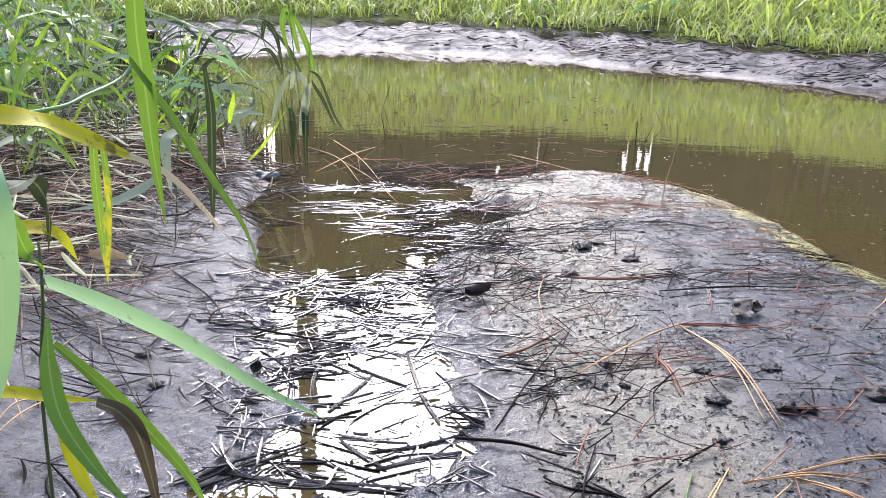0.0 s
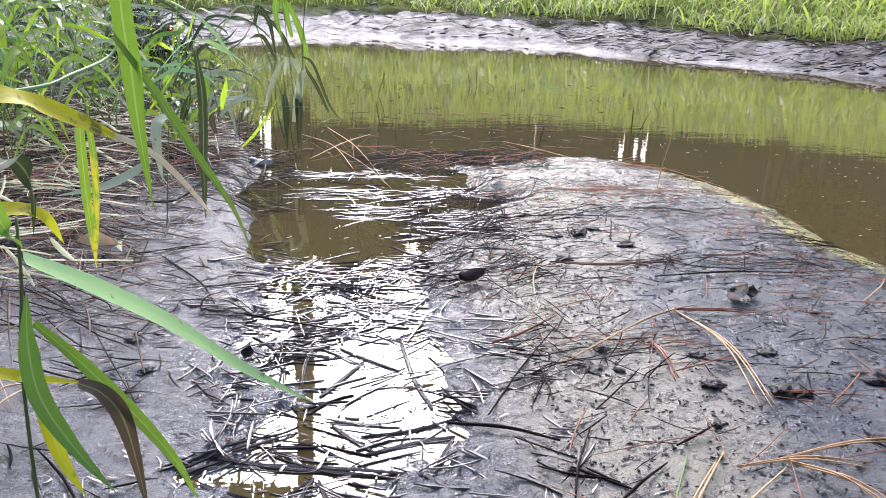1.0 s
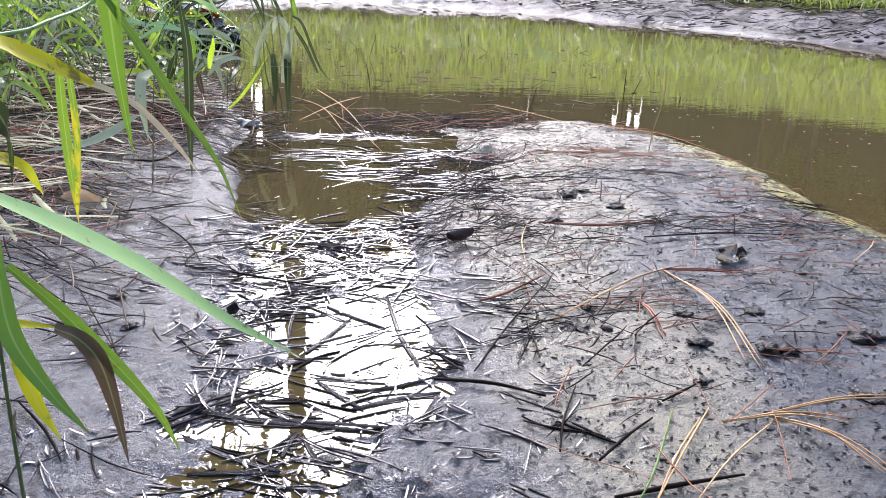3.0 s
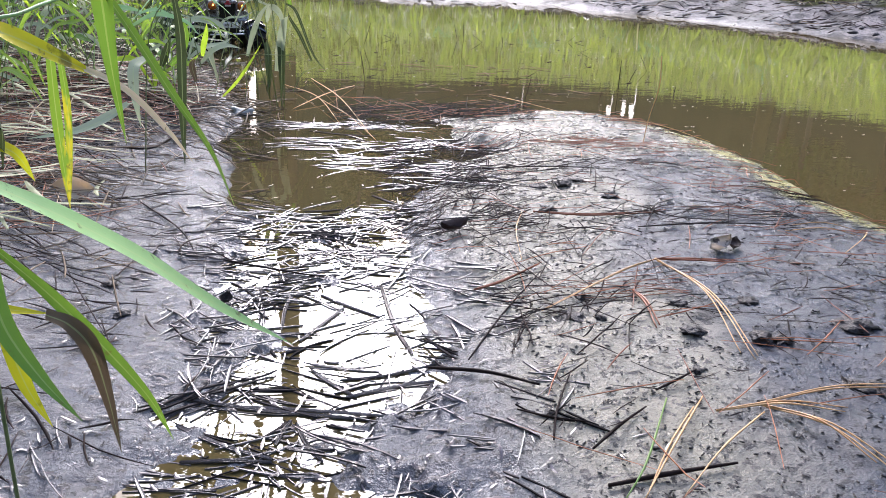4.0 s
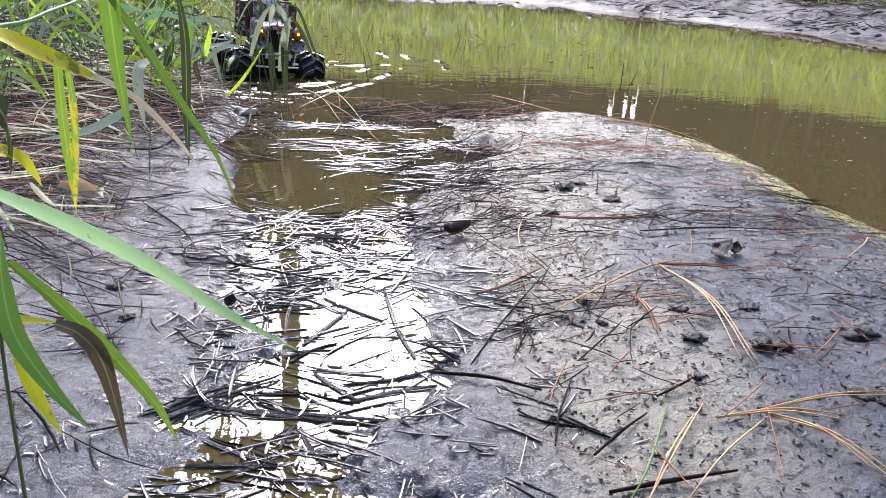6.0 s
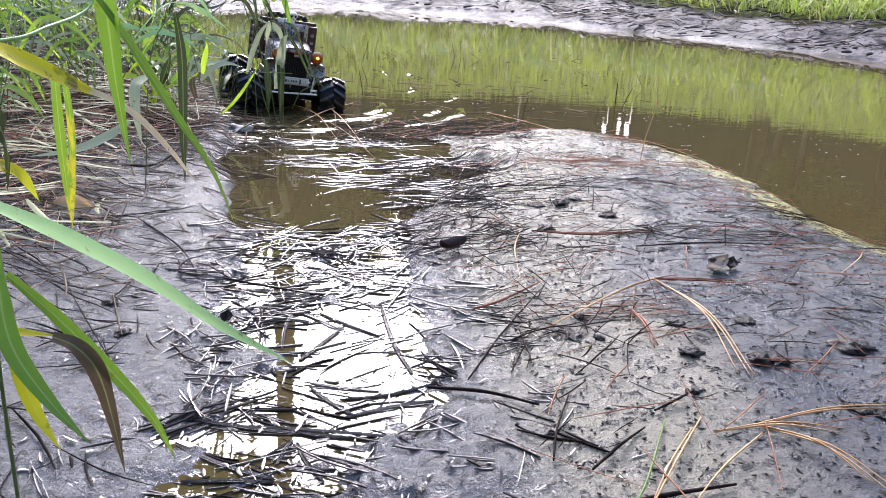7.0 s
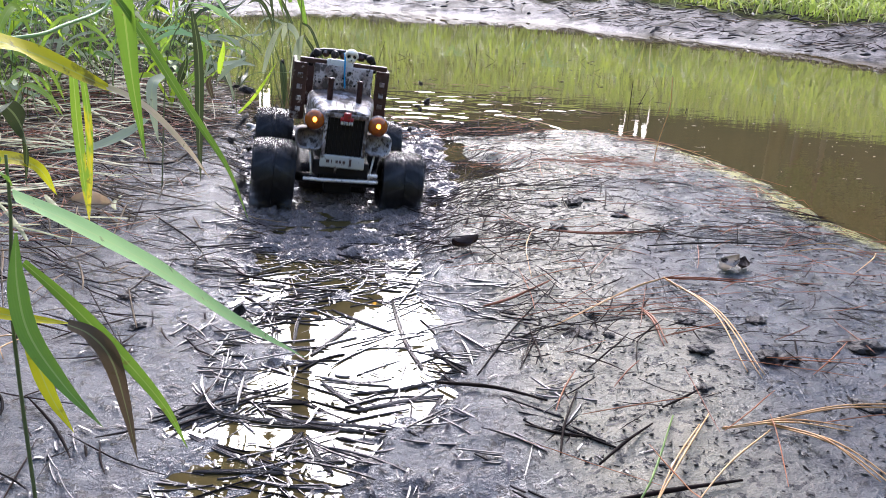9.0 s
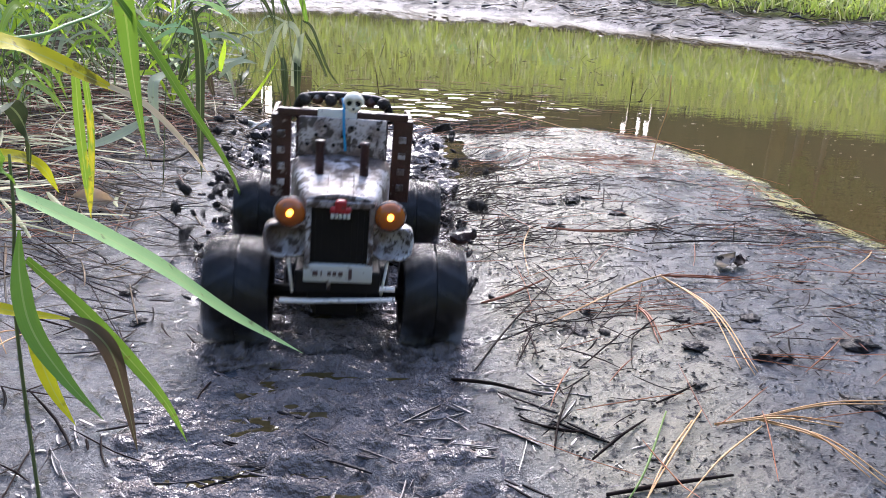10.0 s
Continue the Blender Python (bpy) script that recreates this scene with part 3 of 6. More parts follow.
strips(270, RNG, in_region(0.08, 0.60, 2.20, 2.46), (0.05, 0.16), (0.0014, 0.0030), TWIG_DARK, "needle_raft",
       "raft of dark wet pine needles at the pond's edge", 0.003, 0.12, flat=False, angle=(0.1, 0.8), tilt=0.35)


def right_mud(x, y, rng):
    z, d, rut, bank, far = ground_parts(x, y)
    return (d > 0.03) & (rut < 0.25) & (bank < 0.05)


def right_mud_dense(x, y, rng):
    return right_mud(x, y, rng) & (rng.random(x.shape) < np.exp(-((x - 0.36) / 0.16) ** 2))


strips(330, RNG, in_region(0.2, 1.15, 0.80, 2.40, right_mud), (0.012, 0.09), (0.0010, 0.0024), TWIG_DARK, "twig_litter",
       "scattered black wet twigs and needles on grey mud", 0.003, 0.08, flat=False, angle=(0.2, 0.5))
strips(230, RNG, in_region(0.15, 0.65, 0.95, 2.35, right_mud_dense), (0.03, 0.13), (0.0010, 0.0026), TWIG_DARK, "twig_litter",
       "matted black twigs along the rut's edge", 0.002, 0.15, flat=False, angle=(0.5, 0.6), tilt=0.15)
strips(190, RNG, in_region(0.2, 1.05, 0.6, 2.38, right_mud), (0.06, 0.18), (0.0012, 0.0022), NEEDLE_RED, "fallen_needles",
       "russet pine needles scattered on the mud", 0.004, 0.08, flat=False, angle=(0.1, 0.4))
def bundles(n, seed, sx, sy, x0, x1, y0, y1):
    """Scatter in loose bundles, as needles wash together."""
    rng0 = np.random.default_rng(seed)
    cx, cy = rng0.uniform(x0, x1, n), rng0.uniform(y0, y1, n)

    def place(count, rng):
        k = rng.integers(0, n, count * 4)
        x, y = cx[k] + rng.normal(0, sx, count * 4), cy[k] + rng.normal(0, sy, count * 4)
        keep = right_mud(x, y, rng)
        return x[keep][:count], y[keep][:count]
    return place


strips(170, RNG, bundles(15, 47, 0.07, 0.018, 0.30, 1.0, 1.05, 2.30), (0.07, 0.19), (0.0011, 0.0020), NEEDLE_RED, "fallen_needles",
       "loose bundles of russet pine needles on the mud", 0.003, 0.10, flat=False, angle=(0.12, 0.22))
strips(280, RNG, bundles(30, 43, 0.07, 0.025, 0.30, 1.0, 1.0, 2.32), (0.03, 0.14), (0.0010, 0.0024), TWIG_DARK, "twig_litter",
       "loose bundles of black wet twigs on the mud", 0.003, 0.12, flat=False, angle=(0.15, 0.35), tilt=0.08)
strips(6500, RNG, in_region(0.2, 1.2, 0.55, 2.40, right_mud), (0.002, 0.010), (0.0010, 0.0032), CLOD, "mud_crumbs",
       "black specks of rotted matter on grey mud", 0.0005, 0.2, flat=False)
strips(60, RNG, in_region(0.25, 1.1, 0.6, 2.35, right_mud), (0.012, 0.035), (0.0012, 0.002), TWIG_DARK, "twig_stubs",
       "short black twig stubs standing out of the mud", 0.0, 0.1, flat=False, tilt=1.2)


def left_bank(x, y, rng):
    s = left_line(y) - x
    return (s > -0.02) & (rng.random(x.shape) < 0.12 + 0.88 * np.maximum(sstep(0.04, 0.18, s) * sstep(1.1, 1.4, y), sstep(1.9, 2.2, y)))


strips(1600, RNG, in_region(-0.85, -0.1, 1.05, 2.7, left_bank), (0.05, 0.24), (0.0014, 0.0036), LITTER, "straw_litter",
       "tangled dead straw and pine needles on the bank", 0.005, 0.06, flat=False, angle=(-0.2, 1.0), hug=False, tilt=0.16)
strips(1500, RNG, in_region(-1.6, -0.25, 2.6, 4.6, left_bank), (0.08, 0.28), (0.002, 0.005), LITTER, "straw_litter",
       "tangled dead straw under the grass tufts", 0.006, 0.07, flat=False, angle=(-0.2, 0.9), hug=False, tilt=0.25)
strips(600, RNG, in_region(-0.8, -0.15, 1.35, 2.6, left_bank), (0.04, 0.20), (0.0012, 0.0030), TWIG_DARK, "straw_litter",
       "blackened straw matted on the bank", 0.004, 0.05, flat=False, angle=(-0.1, 0.9), hug=False, tilt=0.2)
strips(260, RNG, in_region(-0.8, -0.15, 1.3, 2.6, left_bank), (0.05, 0.22), (0.0012, 0.0030), STRAW_DRY, "straw_litter",
       "pale dry straw lying over the dark litter", 0.014, 0.05, flat=False, angle=(-0.2, 0.8), hug=False, tilt=0.25)
strips(480, RNG, in_region(-0.75, -0.15, 1.2, 2.5, left_bank), (0.08, 0.22), (0.0012, 0.0024), NEEDLE_RED, "fallen_needles",
       "russet pine needles matted on the bank", 0.010, 0.06, flat=False, angle=(-0.2, 1.1), hug=False, tilt=0.06)
strips(300, RNG, in_region(-0.9, -0.22, 1.15, 2.8, left_bank), (0.08, 0.24), (0.004, 0.010), LEAF_BROWN, "dead_blades",
       "dead brown grass blades fallen on the bank", 0.014, 0.12, angle=(-0.2, 0.7), hug=False, tilt=0.3)
strips(130, RNG, in_region(-0.36, -0.06, 1.45, 2.45), (0.03, 0.16), (0.0016, 0.005), LITTER, "straw_litter",
       "dark straw scattered where the bank meets the water", 0.002, 0.06, flat=False, angle=(-0.3, 0.9), tilt=0.10)
strips(420, RNG, in_region(-0.6, -0.08, 0.6, 2.3, left_bank), (0.04, 0.16), (0.0011, 0.0028), TWIG_DARK, "twig_litter",
       "black sodden twigs on the bank's mud", 0.003, 0.06, flat=False, angle=(-0.5, 0.5))


def shore_left(x, y, rng):
    return np.abs(left_line(y) - x) < 0.16


strips(420, RNG, in_region(-0.95, -0.1, 2.3, 3.7, shore_left), (0.05, 0.2), (0.002, 0.006), LITTER, "straw_litter",
       "dark straw along the pond's grassy edge", 0.003, 0.06, flat=False, angle=(-0.3, 0.9), tilt=0.12)


def on_water(x, y, rng):
    return ground_parts(x, y)[0] < WATER_Z - 0.003


strips(320, RNG, in_region(-0.9, 1.8, 1.5, 4.6, on_water), (0.004, 0.016), (0.002, 0.005), SCUM, "water_flecks",
       "pale flecks floating on the pond", 0.0006, 0.2)
strips(60, RNG, in_region(-0.12, 0.35, 1.45, 2.3, on_water), (0.006, 0.03), (0.002, 0.005), SCUM, "water_flecks",
       "pale flecks floating on the puddle", 0.0006, 0.2)


def far_bank(x, y, rng):
    z, d, rut, bank, far = ground_parts(x, y)
    return (far > 0.5) & (d > 0.05) & (d < 1.7)


strips(420, RNG, in_region(-3, 6, 4.3, 9.0, far_bank), (0.02, 0.12), (0.003, 0.010), TWIG_DARK, "bank_debris",
       "black sodden debris on the far mud bank", 0.002, 0.15, flat=False, angle=(0.0, 0.9))
strips(260, RNG, in_region(-3, 6, 4.3, 9.0, far_bank), (0.08, 0.35), (0.004, 0.008), LITTER, "bank_debris",
       "dead straw on the far mud bank", 0.006, 0.3, flat=False, angle=(0.0, 0.6))
strips(260, RNG, in_region(0.0, 6, 4.3, 9.0, far_bank), (0.03, 0.12), (0.008, 0.030), CLOD, "bank_debris",
       "black clods of rotted matter on the far mud bank", 0.004, 0.15, flat=False, angle=(0.0, 0.7))
strips(1700, RNG, in_region(1.6, 6, 4.0, 8.0, far_bank), (0.015, 0.12), (0.003, 0.011), TWIG_DARK, "bank_debris",
       "black rotted litter covering the far mud bank", 0.004, 0.05, flat=False, angle=(0.0, 0.6), tilt=0.1)
strips(190, RNG, in_region(-0.34, -0.05, 0.75, 2.45), (0.03, 0.13), (0.0014, 0.0035), TWIG_DARK, "twig_litter",
       "black sodden twigs along the rut's other edge", 0.0015, 0.2, flat=False, angle=(-0.3, 0.9), tilt=0.08)


strips(70, RNG, in_region(-0.2, 1.3, 2.5, 4.2, on_water), (0.02, 0.06), (0.002, 0.004), TWIG_DARK, "twig_stubs",
       "thin black stubs standing out of the pond", 0.0, 0.1, flat=False, tilt=2.5)
strips(60, RNG, in_region(-0.1, 0.9, 2.35, 3.2, on_water), (0.04, 0.14), (0.002, 0.004), LITTER, "floating_straw",
       "thin straw afloat on the pond", 0.001, 0.1, flat=False, angle=(0.0, 0.4))

# ---- far bank grass ----
def grass_stuff(n, rng, x0, x1, y0, y1, dmin, hrange, wrange, material, name, label, droop=0.5):
    x, y = rng.uniform(x0, x1, n * 2), y0 + (y1 - y0) * rng.random(n * 2) ** 1.7
    z, d, rut, bank, far = ground_parts(x, y)
    keep = (far > 0.4) & (d > dmin + 0.5 * fbm(x * 1.3, y * 1.3, 71) + 0.35 * fbm(x * 5, y * 5, 77))
    x, y, z = x[keep][:n], y[keep][:n], z[keep][:n]
    V, F = [], []
    for i in range(len(x)):
        h = rng.uniform(*hrange)
        w = rng.uniform(*wrange) * 0.5
        a = rng.uniform(0, math.tau)
        l = h * droop * rng.uniform(0.3, 1.3)
        ca, sa2 = math.cos(a), math.sin(a)
        o = len(V)
        for u in (0.0, 0.4, 0.75):
            ww = w * (1 - 0.4 * u)
            bx, by, bz = x[i] + ca * l * u * u, y[i] + sa2 * l * u * u, z[i] - 0.01 + h * (u - 0.25 * droop * u * u)
            V += [(bx - sa2 * ww, by + ca * ww, bz), (bx + sa2 * ww, by - ca * ww, bz)]
        V.append((x[i] + ca * l, y[i] + sa2 * l, z[i] + h * (1 - 0.5 * droop)))
        F += [(o, o + 1, o + 3, o + 2), (o + 2, o + 3, o + 5, o + 4), (o + 4, o + 5, o + 6)]
    return tagged(new(name, raw(V, F, material)), label, "grass", kind="stuff")


grass_stuff(14000, RNG, -5, 8, 5.2, 10.5, 1.30, (0.08, 0.28), (0.008, 0.020), GRASS_FAR, "bank_grass", "bright green grass along the far mud bank", 1.3)
grass_stuff(16000, RNG, -9, 13, 4.5, 22, 1.6, (0.18, 0.45), (0.012, 0.03), GRASS_FAR, "bank_grass", "bright green grass on the far bank", 0.8)
grass_stuff(3500, RNG, -5, 8, 5.2, 9.5, 1.15, (0.08, 0.26), (0.004, 0.010), GRASS_DRY, "dry_grass", "straw-coloured grass along the mud", 1.4)
grass_stuff(6000, RNG, -9, 13, 4.5, 20, 1.35, (0.12, 0.42), (0.005, 0.012), GRASS_DRY, "dry_grass", "straw-coloured dry grass among the green", 1.0)


# ---- trees and distance ----
def tree_meshes(rng, h, r):
    trunk = tube([(0, 0, -0.3), (0.05, 0.02, h * 0.3), (0.0, 0.08, h * 0.65), (0.06, 0.0, h)], [r * 1.15, r * 0.9, r * 0.65, r * 0.15], 10)
    V, F = [], []
    limbs = []
    for k in range(26):
        z = h * rng.uniform(0.48, 0.98)
        a = rng.uniform(0, math.tau)
        ln = (h - z) * 0.35 + h * 0.08 * rng.uniform(0.5, 1.2)
        end = (math.cos(a) * ln, math.sin(a) * ln, z + ln * rng.uniform(0.0, 0.4))
        tube([(0, 0, z), (end[0] * 0.5, end[1] * 0.5, z + ln * 0.1), end], [r * 0.22, r * 0.15, r * 0.04], 5, trunk)
        limbs.append(((0, 0, z), end))
    for a, b in limbs:
        for j in range(34):
            u = rng.uniform(0.25, 1.08)
            c = np.array(a) * (1 - u) + np.array(b) * u + rng.normal(0, h * 0.022, 3)
            for t in range(3):
                d = rng.normal(0, 1, 3)
                d /= np.linalg.norm(d)
                e = np.cross(d, rng.normal(0, 1, 3))
                e /= np.linalg.norm(e)
                s = h * rng.uniform(0.014, 0.03)
                o = len(V)
                V += [tuple(c - e * s * 0.35), tuple(c + e * s * 0.35), tuple(c + d * s * 1.6)]
                F.append((o, o + 1, o + 2))
    return finish(trunk, BARK), raw(V, F, PINE_CROWN)


# azimuth from, to, and heights between which the sky shows through the wood
GAPS = ((-6.3, -5.6, 7.0, 10.2), (-2.6, -2.0, 6.6, 9.4), (9.6, 10.1, 8.8, 10.2), (11.4, 12.4, 9.6, 10.4), (17.9, 18.4, 7.8, 8.6), (18.9, 19.9, 7.6, 8.7))


def in_gap(a, wide=1.6):
    return any(g0 - wide < (a + 180) % 360 - 180 < g1 + wide for g0, g1, z0, z1 in GAPS)


def pine(kind, x, y, turn, z=None):
    t = new("pine_tree")
    t.matrix_basis = pose(x, y, gz(x, y) if z is None else z, 0, 0, turn)
    part("trunk", kind[0], t, "grey-brown pine trunk")
    part("crown", kind[1], t, "dark green needle crown")
    return tagged(t, "tall pine tree with a bare trunk on the grassy rise", "tree", "pine wood")


TREE_RNG = np.random.default_rng(3)
KINDS = [tree_meshes(TREE_RNG, h, r) for h, r in ((8.5, 0.14), (9.5, 0.18), (7.0, 0.12), (15.0, 0.22))]
pine(KINDS[3], -0.95, 15.2, 20)
for i in range(46):
    a = TREE_RNG.uniform(-70, 70) + 8
    rad = TREE_RNG.uniform(25, 37)
    if in_gap(a, 3.0):
        continue
    pine(KINDS[i % 3], rad * math.sin(radians(a)), rad * math.cos(radians(a)), TREE_RNG.uniform(0, 360))
pine(KINDS[0], 8.3, 15.5, 70)
for i in range(22):
    a = TREE_RNG.uniform(90, 270) + 8
    rad = TREE_RNG.uniform(9, 24)
    pine(KINDS[i % 3], rad * math.sin(radians(a)), rad * math.cos(radians(a)), TREE_RNG.uniform(0, 360), 0.0)


def build_backdrop():
    V, F = [], []
    n = 2880
    for i in range(n):
        a = i / n * math.tau
        az = (i / n * 360 + 180) % 360 - 180
        h = 16 + 6 * fbm(np.array([i * 0.01125]), np.array([2.0]), 91)[0] + 6 * fbm(np.array([i * 0.095]), np.array([5.0]), 95)[0]
        lo, hi = 6.0, 6.01
        for g0, g1, z0, z1 in GAPS:
            if g0 < az < g1:
                q = fbm(np.array([i * 0.45]), np.array([9.0]), 97, 3)[0]
                lo, hi = z0 + 0.9 * abs(q), (z1 - 1.6 * abs(fbm(np.array([i * 0.5]), np.array([3.0]), 99, 3)[0])) if q > -0.01 else z0 + 0.01
                hi = max(hi, lo + 0.01)
        for z, rr in ((-1.0, 44), (lo, 44.4), (hi, 44.6), (h, 45.5)):
            V.append((rr * math.sin(a), rr * math.cos(a), z))
    for i in range(n):
        j = (i + 1) % n
        for k in range(3):
            if k == 1 and V[i * 4 + 2][2] - V[i * 4 + 1][2] > 0.3:
                continue
            F.append((i * 4 + k, j * 4 + k, j * 4 + k + 1, i * 4 + k + 1))
    return tagged(new("backdrop", raw(V, F, FOREST, True)), "distant dark edge of the wood", "backdrop", kind="structure")


build_backdrop()


# ---- near plants on the left bank ----
def plant_thing(label, base, group=""):
    e = new("grass_plant")
    e.matrix_basis = Matrix.Translation(base)
    return tagged(e, label, "grass plant", group)


def leaf(parent, points, width, material, label="", **kw):
    o = parent.matrix_basis.translation
    return part("leaf", leaf_mesh([Vector(p) - o for p in points], width, material, **kw), parent, label)


def stem(parent, points, r, material, label=""):
    o = parent.matrix_basis.translation
    pts = spline([Vector(p) - o for p in points], 5)
    return part("stem", finish(tube(pts, [r * (1 - 0.4 * i / len(pts)) for i in range(len(pts))], 6), material), parent, label)


front = plant_thing("broad-leaved green grass plant with a browned lower leaf", (-0.135, 0.66, gz(-0.135, 0.66)))
stem(front, [(-0.135, 0.66, gz(-0.135, 0.66)), (-0.128, 0.645, 0.20), (-0.110, 0.62, 0.29), (-0.108, 0.62, 0.33)], 0.0015, LEAF_DARK, "dark green stem")
leaf(front, [(-0.107, 0.62, 0.305), (-0.081, 0.66, 0.271), (-0.048, 0.72, 0.218), (-0.009, 0.79, 0.148), (0.049, 0.86, 0.073)], 0.021, LEAF_PALE, "pale green arching leaf", fold=0.15)
leaf(front, [(-0.108, 0.62, 0.282), (-0.103, 0.60, 0.258), (-0.092, 0.58, 0.234), (-0.069, 0.56, 0.212), (-0.043, 0.54, 0.196)], 0.012, LEAF, "dark green hanging leaf", base=0.12)
leaf(front, [(-0.101, 0.60, 0.239), (-0.090, 0.58, 0.219), (-0.080, 0.57, 0.198), (-0.066, 0.56, 0.18)], 0.009, LEAF_YELLOW, "yellow-brown withered leaf")
leaf(front, [(-0.114, 0.64, 0.255), (-0.094, 0.66, 0.216), (-0.068, 0.68, 0.164), (-0.047, 0.70, 0.112), (-0.035, 0.71, 0.07)], 0.010, LEAF, "narrow green leaf")
leaf(front, [(-0.175, 0.60, 0.235), (-0.143, 0.62, 0.231), (-0.117, 0.64, 0.216), (-0.092, 0.655, 0.205)], 0.009, LEAF_YELLOW, "yellowing leaf")
leaf(front, [(-0.095, 0.65, 0.207), (-0.084, 0.66, 0.194), (-0.075, 0.67, 0.170), (-0.071, 0.68, 0.126), (-0.066, 0.68, 0.08)], 0.013, LEAF_BROWN, "dead brown leaf end", base=0.6)
leaf(front, [(-0.108, 0.62, 0.312), (-0.110, 0.605, 0.330), (-0.116, 0.60, 0.352), (-0.13, 0.58, 0.37)], 0.010, LEAF, "bright green young leaf")
leaf(front, [(-0.125, 0.60, 0.40), (-0.082, 0.50, 0.392), (-0.078, 0.495, 0.354), (-0.088, 0.50, 0.30), (-0.11, 0.51, 0.25)], 0.020, LEAF_PALE, "pale green leaf close by")

mid = plant_thing("tall grass plant with a yellow-streaked leaf and long green blades", (-0.37, 0.94, gz(-0.37, 0.94)))
stem(mid, [(-0.37, 0.94, gz(-0.37, 0.94)), (-0.36, 0.92, 0.22), (-0.31, 0.86, 0.37), (-0.24, 0.93, 0.45), (-0.125, 0.95, 0.50)], 0.0016, LEAF, "green stem")
leaf(mid, [(-0.30, 0.80, 0.372), (-0.215, 0.85, 0.368), (-0.188, 0.90, 0.351), (-0.155, 0.95, 0.321), (-0.135, 0.98, 0.302)], 0.021, LEAF_YELLOW, "green leaf streaked yellow and brown", face=(0, -0.8, 0.6))
leaf(mid, [(-0.157, 0.95, 0.322), (-0.120, 1.0, 0.288), (-0.093, 1.06, 0.232), (-0.075, 1.10, 0.185)], 0.0075, STRAW, "withered straw leaf end", face=(0, -0.8, 0.6), base=0.8)
leaf(mid, [(-0.122, 0.95, 0.50), (-0.124, 0.95, 0.431), (-0.120, 0.95, 0.379), (-0.117, 0.95, 0.319), (-0.110, 0.95, 0.245)], 0.019, LEAF, "broad green hanging blade", face=(0.3, -1, 0.1), base=0.7)
leaf(mid, [(-0.120, 0.90, 0.412), (-0.110, 1.0, 0.347), (-0.096, 1.12, 0.258), (-0.078, 1.26, 0.154), (-0.072, 1.42, 0.025)], 0.012, LEAF, "long narrow green blade", face=(0.4, -0.8, 0.4))
leaf(mid, [(-0.160, 1.10, 0.45), (-0.140, 1.20, 0.432), (-0.110, 1.30, 0.399), (-0.087, 1.45, 0.326)], 0.017, LEAF_PALE, "pale drooping leaf", face=(0, -0.7, 0.7))
stem(mid, [(-0.30, 0.86, 0.355), (-0.214, 0.95, 0.358), (-0.192, 1.0, 0.365), (-0.172, 1.1, 0.383), (-0.165, 1.1, 0.45)], 0.0022, LEAF_PALE, "pale green stalk")

low = plant_thing("low grass plant with yellow-striped hanging leaves", (-0.42, 1.06, gz(-0.42, 1.06)))
stem(low, [(-0.42, 1.06, gz(-0.42, 1.06)), (-0.40, 1.07, 0.20), (-0.31, 1.09, 0.325), (-0.215, 1.10, 0.315)], 0.0013, LEAF_DARK)
leaf(low, [(-0.219, 1.10, 0.305), (-0.220, 1.10, 0.248), (-0.219, 1.10, 0.187), (-0.217, 1.10, 0.125)], 0.011, LEAF_STRIPE, "green leaf striped yellow", face=(0.2, -1, 0.2), base=0.8)
leaf(low, [(-0.209, 1.10, 0.305), (-0.207, 1.10, 0.248), (-0.211, 1.10, 0.187), (-0.216, 1.10, 0.135)], 0.009, LEAF_STRIPE, "green leaf striped yellow", face=(-0.2, -1, 0.2), base=0.8)
leaf(low, [(-0.26, 0.78, 0.30), (-0.203, 0.82, 0.313), (-0.203, 0.87, 0.308), (-0.210, 0.92, 0.27), (-0.226, 0.95, 0.215)], 0.020, LEAF_DARK, "dark drooping leaf", face=(0, -0.7, 0.7))
leaf(low, [(-0.28, 0.9, 0.24), (-0.24, 0.92, 0.25), (-0.215, 0.95, 0.235), (-0.205, 0.97, 0.20)], 0.016, LEAF_YELLOW, "browned leaf", face=(0, -0.7, 0.7))
leaf(low, [(-0.24, 1.50, 0.17), (-0.27, 1.48, 0.15), (-0.31, 1.45, 0.135), (-0.37, 1.42, 0.13)], 0.018, LEAF_GREY, "greyed leaf bent to the litter", face=(0, -0.6, 0.8))

dry = plant_thing("dull grass stalk with withered hanging leaves", (-0.26, 1.66, gz(-0.26, 1.66)))
stem(dry, [(-0.26, 1.66, gz(-0.26, 1.66)), (-0.235, 1.66, 0.25), (-0.19, 1.65, 0.33)], 0.0012, LEAF_DARK)
leaf(dry, [(-0.187, 1.65, 0.33), (-0.180, 1.65, 0.25), (-0.185, 1.65, 0.116), (-0.187, 1.65, 0.025)], 0.016, LEAF_DARK, "dark withered hanging leaf", face=(0.1, -1, 0.1), base=0.4)
leaf(dry, [(-0.24, 1.64, 0.22), (-0.25, 1.60, 0.21), (-0.245, 1.57, 0.17), (-0.235, 1.55, 0.12)], 0.018, LEAF_GREY, "pale greyed leaf", face=(0.1, -1, 0.3))


